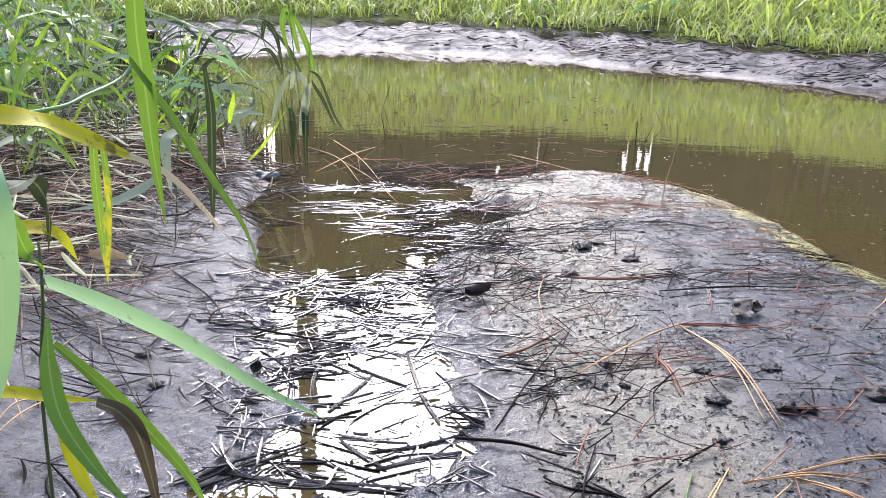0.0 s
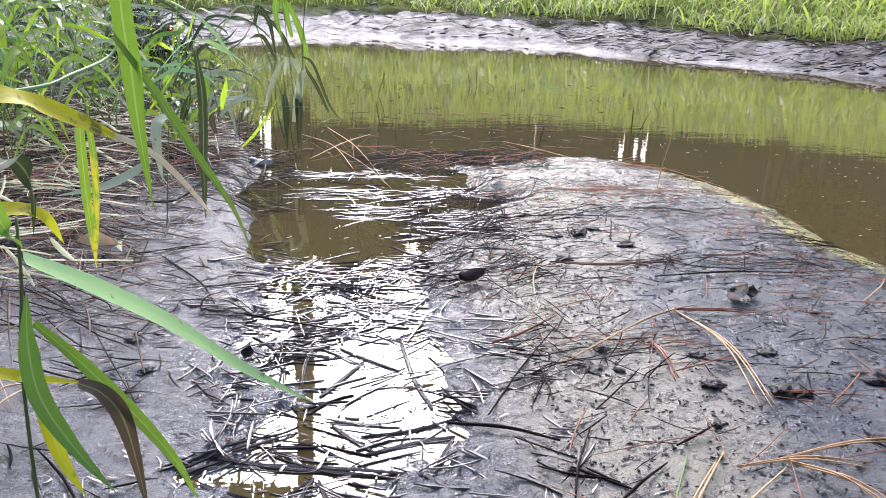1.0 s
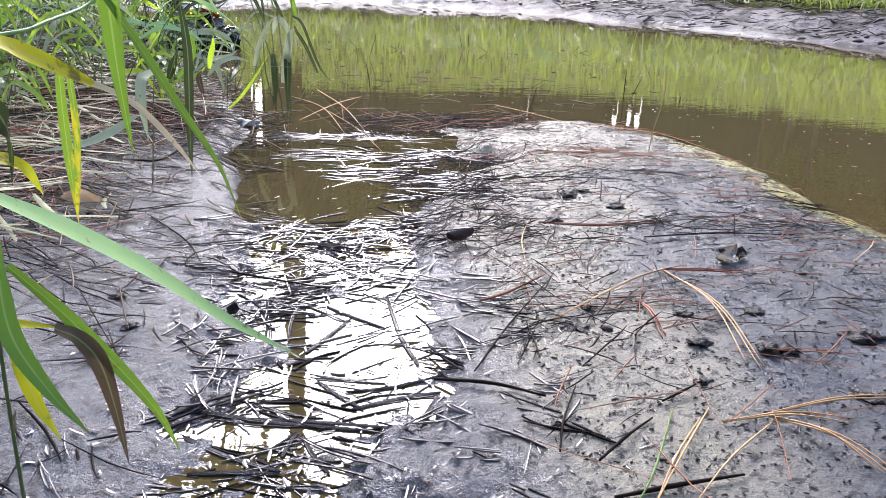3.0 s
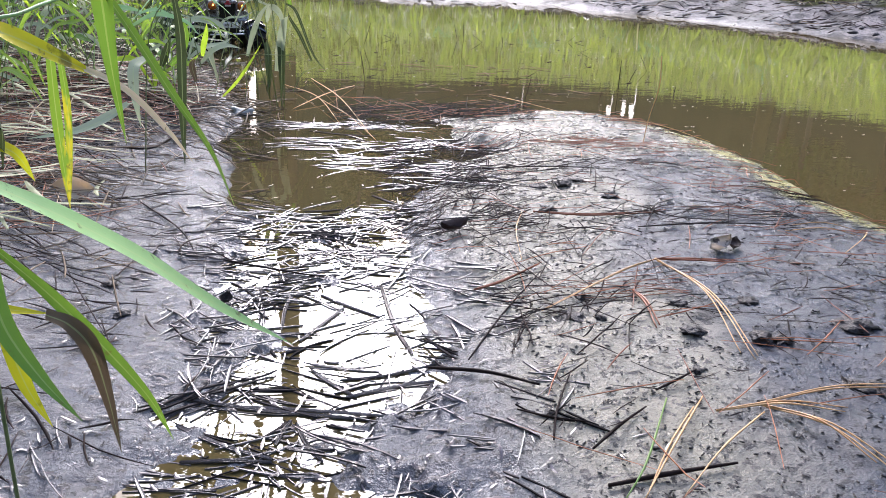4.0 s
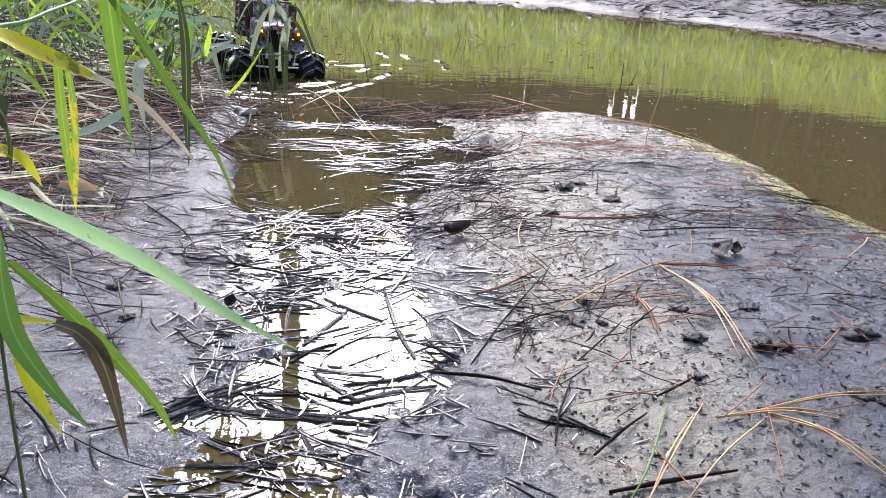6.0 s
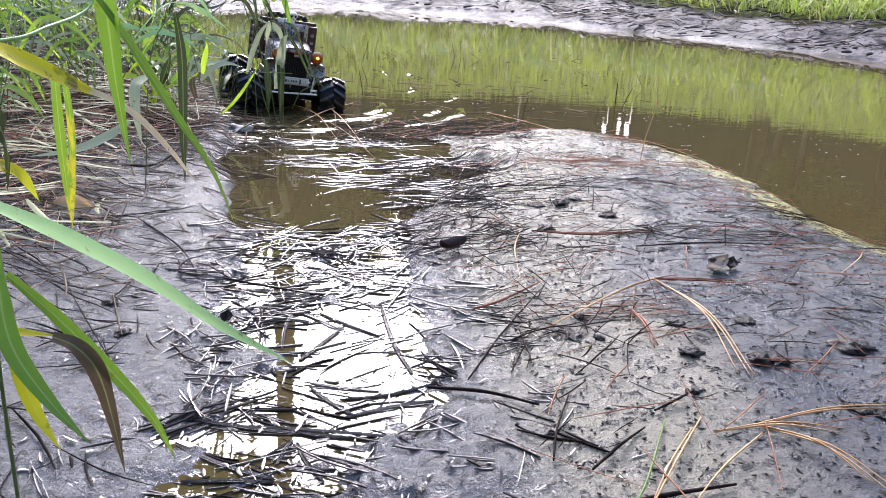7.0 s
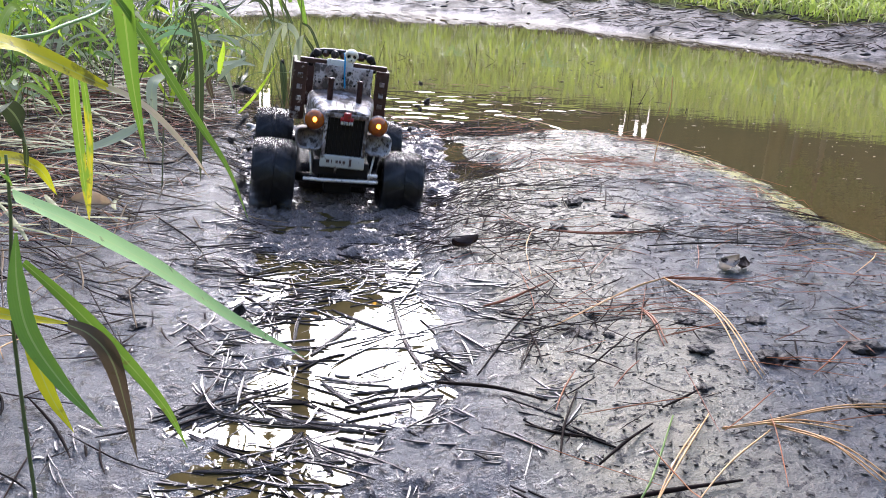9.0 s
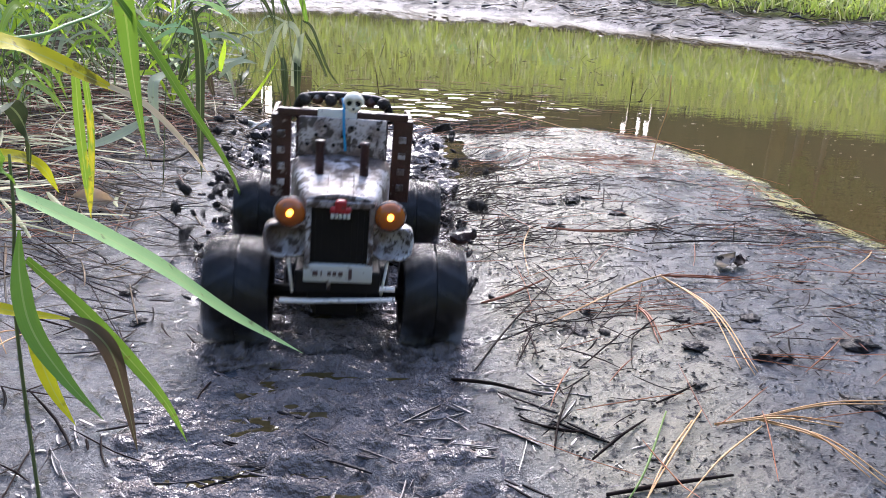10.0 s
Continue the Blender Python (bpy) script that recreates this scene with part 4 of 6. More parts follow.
def tuft(x, y, h, n, rng, mats, spread=0.7, label="green grass tuft on the littered bank", thin=1.0, bare=0.0):
    """A tuft: stalks with leaves of all slopes, each of them a part."""
    z = gz(x, y) if ground_parts(np.array([x]), np.array([y]))[1][0] > 0 else WATER_Z - 0.02
    e = new("grass_tuft")
    e.matrix_basis = Matrix.Translation((x, y, z))
    tagged(e, label, "grass tuft", "bank grass tufts")
    for k in range(n):
        a = rng.uniform(0, math.tau)
        lean = rng.uniform(0.05, spread)
        hh = h * rng.uniform(0.45, 1.05)
        d = Vector((math.cos(a), math.sin(a), 0))
        side = Vector((-d.y, d.x, 0)) * rng.normal(0, 0.15)
        b = Vector((rng.normal(0, 0.05), rng.normal(0, 0.05), -0.012))
        top = b + d * hh * lean + Vector((0, 0, hh))
        m = mats[int(rng.integers(len(mats)))]
        part("stem", finish(tube([b, b + (d * lean * 0.4 + side) * hh + Vector((0, 0, hh * 0.55)), top], [0.0014 * thin, 0.0012 * thin, 0.0007], 5), LEAF_DARK if rng.random() < 0.35 + bare else m), e)
        for j in range(int(rng.integers(1, 3 if bare else 4))):
            u = rng.uniform(0.2, 1.0)
            p0 = b.lerp(top, u)
            a2 = a + rng.normal(0, 1.2)
            ln = h * rng.uniform(0.25, 0.75)
            d2 = Vector((math.cos(a2), math.sin(a2), 0))
            rise, drop = rng.uniform(0.1, 0.55), rng.uniform(-0.55, 0.45)
            w = rng.uniform(0.005, 0.016) * thin
            me = leaf_mesh([p0, p0 + d2 * ln * 0.35 + Vector((0, 0, ln * rise)), p0 + d2 * ln * 0.75 + Vector((0, 0, ln * (rise + drop * 0.3))), p0 + d2 * ln * rng.uniform(0.85, 1.1) + Vector((0, 0, ln * (rise + drop)))],
                           w, m, 4, face=(rng.normal(0, 0.6), -0.6, 0.7))
            part("leaf", me, e)
    return e


reed = plant_thing("dull green reed with broad withered leaves standing in water", (-0.064, 2.42, WATER_Z - 0.02))
for pts in ([(-0.064, 2.42, -0.04), (-0.070, 2.41, 0.09), (-0.076, 2.40, 0.169), (-0.10, 2.40, 0.43)], [(-0.060, 2.42, -0.04), (-0.055, 2.41, 0.10), (-0.047, 2.40, 0.288), (-0.034, 2.40, 0.46)],
            [(-0.075, 2.43, -0.04), (-0.10, 2.42, 0.12), (-0.17, 2.42, 0.33), (-0.21, 2.42, 0.40)], [(-0.085, 2.43, -0.04), (-0.12, 2.42, 0.10), (-0.125, 2.42, 0.25)]):
    stem(reed, pts, 0.0017, LEAF_DARK, "dull green reed stem")
leaf(reed, [(-0.066, 2.40, 0.17), (-0.060, 2.38, 0.14), (-0.060, 2.37, 0.08), (-0.062, 2.37, 0.0)], 0.020, LEAF_DARK, "dark hanging leaf", face=(0.1, -1, 0.1))
leaf(reed, [(-0.10, 2.41, 0.15), (-0.095, 2.39, 0.12), (-0.093, 2.38, 0.07), (-0.094, 2.38, 0.02)], 0.018, LEAF_DARK, "dark hanging leaf", face=(-0.1, -1, 0.1))
leaf(reed, [(-0.075, 2.40, 0.30), (-0.10, 2.40, 0.40), (-0.115, 2.40, 0.36), (-0.09, 2.39, 0.26)], 0.018, LEAF, "green leaf bent over", face=(0, -1, 0.2))
leaf(reed, [(-0.047, 2.40, 0.25), (-0.02, 2.39, 0.23), (0.02, 2.38, 0.13), (0.06, 2.36, 0.08)], 0.007, LEAF_DARK, "thin drooping leaf", face=(0, -1, 0.3))
leaf(reed, [(-0.10, 2.42, 0.20), (-0.085, 2.40, 0.24), (-0.06, 2.39, 0.22), (-0.052, 2.38, 0.16)], 0.016, LEAF_GREY, "pale curled leaf", face=(0, -1, 0.3))
leaf(reed, [(-0.17, 2.42, 0.33), (-0.16, 2.41, 0.37), (-0.13, 2.40, 0.33), (-0.115, 2.40, 0.22)], 0.014, LEAF_DARK, "dark drooping leaf", face=(0, -1, 0.3))

weed = plant_thing("leafy weed with lime and dull green leaves on the water's edge", (-0.22, 2.22, gz(-0.22, 2.22)))
leaf(weed, [(-0.235, 2.220, 0.138), (-0.231, 2.220, 0.163), (-0.224, 2.220, 0.191), (-0.221, 2.220, 0.216)], 0.014, LEAF_LIME, "upright lime-green young leaf", face=(0, -1, 0.25))
leaf(weed, [(-0.291, 2.120, 0.130), (-0.269, 2.120, 0.154), (-0.254, 2.120, 0.198), (-0.267, 2.120, 0.243), (-0.292, 2.120, 0.273)], 0.017, LEAF, "bent olive-green leaf", face=(0, -1, 0.25))
leaf(weed, [(-0.239, 2.220, 0.121), (-0.210, 2.220, 0.151), (-0.177, 2.220, 0.164), (-0.144, 2.220, 0.159)], 0.02, LEAF_GREY, "grey-green arching leaf", face=(0, -0.5, 0.9))
leaf(weed, [(-0.328, 2.200, 0.115), (-0.316, 2.200, 0.146), (-0.302, 2.200, 0.184)], 0.019, LEAF_DARK, "dark upright leaf", face=(0, -1, 0.25))
leaf(weed, [(-0.325, 2.450, 0.188), (-0.277, 2.450, 0.198), (-0.230, 2.450, 0.189), (-0.206, 2.450, 0.172)], 0.024, LEAF_GREY, "broad pale leaf", face=(0, -0.6, 0.8))
leaf(weed, [(-0.417, 2.400, 0.213), (-0.374, 2.400, 0.224), (-0.332, 2.400, 0.213)], 0.012, LEAF_PALE, "pale narrow leaf", face=(0, -0.6, 0.8))
leaf(weed, [(-0.242, 2.150, 0.092), (-0.249, 2.150, 0.126), (-0.241, 2.150, 0.144)], 0.014, LEAF_BROWN, "dead hanging leaf", face=(0, -1, 0.25))
leaf(weed, [(-0.203, 2.300, 0.027), (-0.170, 2.300, 0.061), (-0.137, 2.300, 0.106), (-0.101, 2.300, 0.165)], 0.008, LEAF_LIME, "lime-green twisted leaf", face=(0, -1, 0.25))
stem(weed, [(-0.381, 2.300, 0.142), (-0.340, 2.300, 0.234), (-0.296, 2.300, 0.359)], 0.0013, LEAF_DARK, "thin dark stem")
stem(weed, [(-0.325, 2.250, 0.104), (-0.309, 2.250, 0.227), (-0.294, 2.250, 0.340)], 0.0013, LEAF_DARK, "thin dark stem")
stem(weed, [(-0.364, 2.350, 0.171), (-0.272, 2.350, 0.230), (-0.176, 2.350, 0.309)], 0.0013, LEAF_DARK, "thin dark stem")
stem(weed, [(-0.288, 2.400, 0.236), (-0.205, 2.400, 0.287), (-0.152, 2.400, 0.377)], 0.0013, LEAF_DARK, "thin dark stem")
stem(weed, [(-0.254, 2.300, 0.107), (-0.272, 2.300, 0.221), (-0.258, 2.300, 0.305)], 0.0013, LEAF_DARK, "thin dark stem")
stem(weed, [(-0.318, 2.300, 0.221), (-0.355, 2.300, 0.330), (-0.336, 2.300, 0.411)], 0.0013, LEAF_DARK, "thin dark stem")
stem(weed, [(-0.394, 2.300, 0.163), (-0.413, 2.300, 0.274), (-0.461, 2.300, 0.355)], 0.0013, LEAF_DARK, "thin dark stem")
stem(weed, [(-0.200, 2.300, 0.093), (-0.156, 2.300, 0.131), (-0.027, 2.300, 0.134)], 0.0013, LEAF_DARK, "thin dark stem")
leaf(reed, [(-0.073, 2.380, 0.081), (-0.063, 2.380, 0.142), (-0.052, 2.380, 0.201), (-0.041, 2.380, 0.222)], 0.022, LEAF_GREY, "pale grey-green leaf", face=(0, -1, 0.25))
leaf(reed, [(-0.145, 2.360, 0.121), (-0.129, 2.360, 0.176), (-0.108, 2.360, 0.225), (-0.084, 2.360, 0.256)], 0.014, LEAF_GREY, "narrow greyish leaf", face=(0, -1, 0.25))
leaf(reed, [(0.017, 2.400, 0.106), (-0.013, 2.400, 0.173), (-0.036, 2.400, 0.211), (-0.042, 2.400, 0.229)], 0.009, LEAF_DARK, "dark drooping leaf", face=(0, -1, 0.25))
leaf(reed, [(-0.036, 2.400, 0.247), (-0.051, 2.400, 0.309), (-0.074, 2.400, 0.366), (-0.097, 2.400, 0.404)], 0.016, LEAF, "green blade", face=(0, -1, 0.25))
leaf(reed, [(-0.072, 2.420, 0.244), (-0.101, 2.420, 0.302), (-0.132, 2.420, 0.339), (-0.169, 2.420, 0.361)], 0.01, LEAF_DARK, "dark arching blade", face=(0, -1, 0.25))
leaf(reed, [(-0.122, 2.440, 0.235), (-0.147, 2.440, 0.288), (-0.168, 2.440, 0.299), (-0.192, 2.440, 0.287)], 0.01, LEAF_DARK, "dark hooked blade", face=(0, -1, 0.25))
stem(reed, [(-0.123, 2.380, 0.003), (-0.131, 2.380, 0.141), (-0.154, 2.380, 0.258)], 0.0014, LEAF_DARK, "thin dark stem")
stem(reed, [(-0.156, 2.380, 0.011), (-0.143, 2.380, 0.110), (-0.117, 2.380, 0.230)], 0.0014, LEAF_DARK, "thin dark stem")
stem(reed, [(-0.093, 2.380, 0.011), (-0.095, 2.380, 0.171), (-0.108, 2.380, 0.288)], 0.0014, LEAF_DARK, "thin dark stem")
stem(reed, [(-0.032, 2.380, 0.028), (-0.009, 2.380, 0.074), (0.029, 2.380, 0.094)], 0.0014, LEAF_DARK, "thin dark stem")

TUFT_RNG = np.random.default_rng(11)
GREEN_MIX = [GRASS_LEFT, LEAF, LEAF_PALE, LEAF_GREY, GRASS_LEFT, LEAF_DARK, GRASS_LEFT, LEAF_LIME, LEAF_GREY]
for x, y, h, n in ((-0.58, 1.9, 0.36, 8), (-0.54, 2.2, 0.36, 9), (-0.68, 2.15, 0.42, 12), (-0.62, 2.5, 0.40, 12), (-0.82, 2.4, 0.45, 13),
                   (-0.46, 2.45, 0.30, 9), (-0.75, 2.85, 0.42, 13), (-0.95, 2.8, 0.45, 13), (-0.55, 2.85, 0.34, 10), (-0.95, 3.3, 0.42, 12), (-1.2, 3.2, 0.45, 12),
                   (-0.80, 3.35, 0.36, 11), (-1.3, 3.8, 0.45, 12), (-1.1, 4.0, 0.40, 10), (-1.6, 3.6, 0.5, 12), (-0.36, 2.3, 0.24, 7), (-0.74, 1.8, 0.36, 8), (-1.6, 4.4, 0.45, 12), (-1.9, 4.0, 0.5, 12)):
    tuft(x, y, h, n, TUFT_RNG, GREEN_MIX)
REED_MIX = [LEAF_DARK, LEAF_GREY, LEAF_DARK, GRASS_LEFT]
for x, y, h, n in ((-0.30, 2.55, 0.26, 6), (-0.36, 2.75, 0.32, 7), (-0.42, 3.05, 0.34, 7), (-0.45, 2.65, 0.30, 8), (-0.52, 3.05, 0.36, 9), (-0.62, 3.25, 0.38, 9)):
    tuft(x, y, h, n, TUFT_RNG, REED_MIX, 0.28, "dull half-withered reed stalks standing in shallow water", 0.9, 0.4)
for x, y, h in ((2.6, 7.4, 0.30), (1.7, 8.0, 0.34), (3.6, 6.9, 0.36), (0.2, 8.4, 0.32), (4.4, 6.2, 0.34), (-0.6, 8.2, 0.32), (1.0, 8.3, 0.30)):
    tuft(x, y, h, 12, TUFT_RNG, [GRASS_FAR, LEAF_PALE, GRASS_FAR], 0.9, "broad-bladed green grass clump on the far bank", 1.8)


# ---- fallen needles, sticks, leaves ----
def lying(name, pts, r, material, label, group, rise=0.0, strands=1):
    e = None
    for s in range(strands):
        off = 0.006 * s
        p3 = []
        for i, (x, y) in enumerate(pts):
            u = i / (len(pts) - 1)
            p3.append((x + off * u * (1 if s % 2 else -1), y + off * u, max(gz(x, y), WATER_Z) + r + 0.002 + rise * (1 - abs(2 * u - 1)) + 0.001 * s))
        sp = spline(p3, 6)
        bm = tube(sp, [r * (1 - 0.45 * abs(2 * i / len(sp) - 0.7)) for i in range(len(sp))], 6)
        if e is None:
            e = tagged(new(name, finish(bm, material)), label, name.replace("_", " "), group)
        else:
            part("strand", finish(bm, material), e)
    return e


NEEDLES = (((0.545, 1.215), (0.565, 1.068), (0.553, 0.915)), ((0.545, 1.215), (0.472, 1.155), (0.346, 1.072)), ((0.467, 0.821), (0.533, 0.816), (0.594, 0.805)),
           ((0.518, 0.827), (0.555, 0.768), (0.584, 0.706)), ((0.514, 0.814), (0.441, 0.747), (0.385, 0.694)), ((0.464, 0.848), (0.399, 0.758), (0.350, 0.695)),
           ((0.447, 0.830), (0.394, 0.758), (0.354, 0.700)), ((0.516, 0.830), (0.594, 0.837), (0.681, 0.856)), ((0.832, 1.365), (0.895, 1.371), (0.960, 1.353)),
           ((0.808, 1.338), (0.877, 1.339), (0.937, 1.331)), ((0.967, 1.361), (0.911, 1.288), (0.854, 1.241)), ((0.542, 2.646), (0.617, 2.494), (0.692, 2.330)),
           ((0.042, 2.506), (0.118, 2.253), (0.175, 2.044)), ((0.768, 2.263), (0.883, 2.150), (0.996, 2.063)), ((0.395, 1.442), (0.364, 1.335), (0.355, 1.242)),
           ((-0.284, 0.909), (-0.272, 0.953), (-0.263, 1.015)), ((-0.347, 1.073), (-0.297, 0.990), (-0.267, 0.941)), ((-0.292, 0.931), (-0.284, 0.971), (-0.264, 1.008)))
for i, p in enumerate(NEEDLES):
    lying("pine_needle", p, 0.00105, NEEDLE_TAN, "tan dry pine needle on wet mud", "fallen tan needles", 0.008, 3 if i in (0, 3) else 2 if i in (1, 2, 7) else 1)
for p in (((-0.076, 2.727), (0.026, 2.496), (0.089, 2.222)),
          ((-0.000, 2.848), (0.090, 2.484), (0.158, 2.135)),
          ((-0.033, 2.376), (0.057, 2.545), (0.135, 2.740))):
    lying("pine_needle", p, 0.0013, NEEDLE_TAN, "tan dry pine needle across the puddle", "fallen tan needles", 0.012)
lying("grass_stalk", ((-0.176, 2.202), (-0.123, 2.366), (-0.029, 2.509)), 0.0022, LITTER, "brown dead stalk at the water's edge", "fallen stalks", 0.012)
stalk = tube(spline([(0.800, 2.00, -0.02), (0.806, 2.00, 0.05), (0.822, 2.00, 0.13), (0.818, 2.00, 0.20)], 6), 0.0012, 6)
tagged(new("grass_stalk", finish(stalk, NEEDLE_TAN)), "thin tan stalk standing in the mud by the water", "grass stalk", "fallen stalks")
lying("grass_stalk", ((0.426, 0.849), (0.364, 0.734), (0.333, 0.696)), 0.0012, LEAF, "thin greenish grass stalk on wet mud", "fallen stalks", 0.01)
for p in (((0.545, 1.215), (0.596, 1.202), (0.658, 1.198)), ((0.413, 1.437), (0.505, 1.402), (0.638, 1.432)), ((0.273, 1.161), (0.313, 1.170), (0.375, 1.220)), ((0.478, 1.113), (0.476, 1.061), (0.466, 0.992))):
    lying("pine_needle", p, 0.0016, NEEDLE_RED, "russet wet pine needle on mud", "fallen russet needles", 0.003, 2)
for p, r in ((((0.326, 0.720), (0.387, 0.725), (0.447, 0.730)), 0.0035), (((0.565, 1.349), (0.692, 1.358), (0.842, 1.365)), 0.0022), (((0.193, 0.969), (0.252, 0.931), (0.302, 0.888)), 0.0035),
             (((0.328, 0.775), (0.365, 0.806), (0.399, 0.834)), 0.0025), (((0.421, 0.866), (0.452, 0.882), (0.478, 0.899)), 0.0022), (((0.294, 0.790), (0.309, 0.838), (0.343, 0.916)), 0.002),
             (((0.367, 1.734), (0.502, 1.720), (0.655, 1.687)), 0.002), (((0.239, 0.970), (0.296, 1.073), (0.375, 1.200)), 0.002), (((0.270, 0.845), (0.297, 0.824), (0.335, 0.817)), 0.0018),
             (((-0.090, 1.298), (-0.012, 1.264), (0.070, 1.231)), 0.0025), (((-0.256, 1.184), (-0.205, 1.083), (-0.160, 1.004)), 0.0014), (((-0.239, 1.503), (-0.155, 1.394), (-0.114, 1.299)), 0.002),
             (((-0.248, 2.118), (-0.275, 1.841), (-0.345, 1.778)), 0.004)):
    lying("twig", p, r * 0.7, TWIG_DARK, "black wet twig lying on mud", "black twigs", 0.002)


def reed_piece(pts, w):
    """A flattened reed: a ribbon with three ridges, lying on the water."""
    q = spline([(x, y, max(gz(x, y), WATER_Z) + 0.0015) for x, y in pts], 6)
    bm = bmesh.new()
    rows = []
    for i, p in enumerate(q):
        t = (q[min(i + 1, len(q) - 1)] - q[max(i - 1, 0)]).normalized()
        s = Vector((-t.y, t.x, 0)).normalized()
        k = w * 0.27 * (1 - 0.5 * abs(2 * i / (len(q) - 1) - 1) ** 3)
        rows.append([bm.verts.new(p + s * k * u + Vector((0, 0, h))) for u, h in ((-1, -0.0006), (-0.85, 0.0005), (-0.4, 0.0001), (0, 0.0006), (0.4, 0.0001), (0.85, 0.0005), (1, -0.0006))])
    for a, b in zip(rows, rows[1:]):
        for j in range(6):
            bm.faces.new((a[j], a[j + 1], b[j + 1], b[j]))
    bmesh.ops.solidify(bm, geom=bm.faces[:], thickness=0.0006)
    return tagged(new("reed_piece", finish(bm, REED_FLAT, False)), "flattened black reed stem lying in the wet rut", "reed piece", "flattened reeds")


REEDS = []
for p, w in ((((0.15, 1.212), (0.162, 1.086), (0.178, 1.008)), 0.014), (((0.066, 1.179), (0.099, 1.146), (0.145, 1.106)), 0.009), (((0.045, 1.043), (0.071, 1.088), (0.099, 1.137)), 0.012),
             (((0.061, 0.975), (0.084, 0.943), (0.111, 0.913)), 0.010), (((0.093, 0.949), (0.149, 0.959), (0.209, 0.983)), 0.009), (((-0.028, 0.901), (0.053, 0.891), (0.156, 0.864)), 0.010),
             (((-0.069, 0.914), (0.013, 0.892), (0.122, 0.869)), 0.012), (((0.032, 0.829), (0.038, 0.852), (0.045, 0.872)), 0.010), (((0.050, 0.867), (0.061, 0.832), (0.078, 0.799)), 0.010),
             (((-0.067, 0.867), (-0.018, 0.831), (0.031, 0.806)), 0.012), (((-0.053, 0.806), (-0.005, 0.805), (0.031, 0.801)), 0.012), (((0.167, 0.867), (0.183, 0.910), (0.195, 0.939)), 0.011),
             (((0.022, 1.074), (0.023, 1.138), (0.031, 1.183)), 0.010), (((0.001, 1.183), (0.037, 1.211), (0.067, 1.231)), 0.009), (((0.099, 0.913), (0.148, 0.932), (0.198, 0.945)), 0.011),
             (((0.151, 1.626), (0.190, 1.577), (0.218, 1.546)), 0.009), (((0.137, 1.492), (0.186, 1.514), (0.227, 1.530)), 0.009), (((0.018, 2.136), (0.099, 2.103), (0.178, 2.092)), 0.008), (((0.162, 1.983), (0.224, 1.962), (0.303, 1.993)), 0.008)):
    REEDS.append((sum(q[1] for q in p) / 3, reed_piece(p, w)))


def clod(x, y, r, rng, flat=0.35):
    bm = bmesh.new()
    bmesh.ops.create_icosphere(bm, subdivisions=3, radius=1.0)
    sx, sy, sd = rng.uniform(0.7, 1.4), rng.uniform(0.6, 1.1), rng.uniform(0, 50)
    for v in bm.verts:
        k = 1 + 0.7 * noise.noise(v.co * 1.6 + Vector((sd, 0, 0))) + 0.5 * noise.noise(v.co * 4 + Vector((0, sd, 0)))
        v.co = Vector((v.co.x * sx, v.co.y * sy, v.co.z * flat)) * k * r
    ob = new("mud_clod", finish(bm, CLOD))
    ob.matrix_basis = pose(x, y, max(gz(x, y), WATER_Z) + r * 0.05, 0, 0, rng.uniform(0, 360))
    return tagged(ob, "small black clod in the grey mud", "mud clod", "black clods")


CLOD_RNG = np.random.default_rng(5)
for x, y, r in ((0.383, 1.058, 0.014), (0.416, 1.044, 0.010), (0.504, 0.979, 0.013), (0.621, 1.073, 0.012), (0.584, 0.963, 0.016), (0.606, 0.958, 0.012), (0.723, 0.998, 0.018),
                (0.523, 1.066, 0.010), (0.644, 0.862, 0.014), (0.511, 1.616, 0.018), (0.408, 1.111, 0.010), (0.666, 0.850, 0.014), (0.571, 1.522, 0.018), (0.442, 1.458, 0.014),
                (-0.167, 1.083, 0.010), (-0.205, 1.172, 0.010), (0.48, 0.90, 0.008), (0.75, 1.2, 0.008), (0.46, 1.60, 0.014), (0.54, 1.63, 0.012)):
    clod(x, y, r, CLOD_RNG)


def dead_leaf(name, x, y, z, r, material, label, turn, curl=0.5):
    bm = bmesh.new()
    grid = []
    for i in range(9):
        u = i / 8 * 2 - 1
        row = []
        for j in range(7):
            v = j / 6 * 2 - 1
            w = 0.62 * (1 - abs(u) ** 1.8) + 0.02
            row.append(bm.verts.new((u * r, v * w * r, curl * r * (0.5 * v * v + 0.35 * u * u) + 0.12 * r * noise.noise((u * 2, v * 2, turn)))))
        grid.append(row)
    for a, b in zip(grid, grid[1:]):
        for j in range(6):
            bm.faces.new((a[j], a[j + 1], b[j + 1], b[j]))
    bmesh.ops.solidify(bm, geom=bm.faces[:], thickness=0.0012)
    ob = new(name, finish(bm, material))
    ob.matrix_basis = pose(x, y, z, 6, -8, turn)
    return tagged(ob, label, "dead leaf")


dead_leaf("dead_leaf", 0.659, 1.253, gz(0.659, 1.253) + 0.003, 0.022, LEAF_CURL, "pale curled dead leaf on the mud", 25, 0.9)
dead_leaf("dead_leaf", 0.685, 1.262, gz(0.685, 1.262) + 0.004, 0.016, BARK_CHIP, "dark scrap of leaf on the mud", 60, 0.7)
tan_leaf = dead_leaf("dead_leaf", -0.318, 1.427, 0.0, 0.030, LEAF_TAN, "tan dry leaf on the straw", 0, 0.5)
tan_leaf.matrix_basis = pose(-0.318, 1.427, gz(-0.318, 1.427) + 0.034, 48, 12, 25)
dead_leaf("bark_chip", 0.273, 1.37, max(gz(0.273, 1.37), WATER_Z) + 0.006, 0.022, BARK_CHIP, "dark brown bark chip in the rut", 10, 1.0)
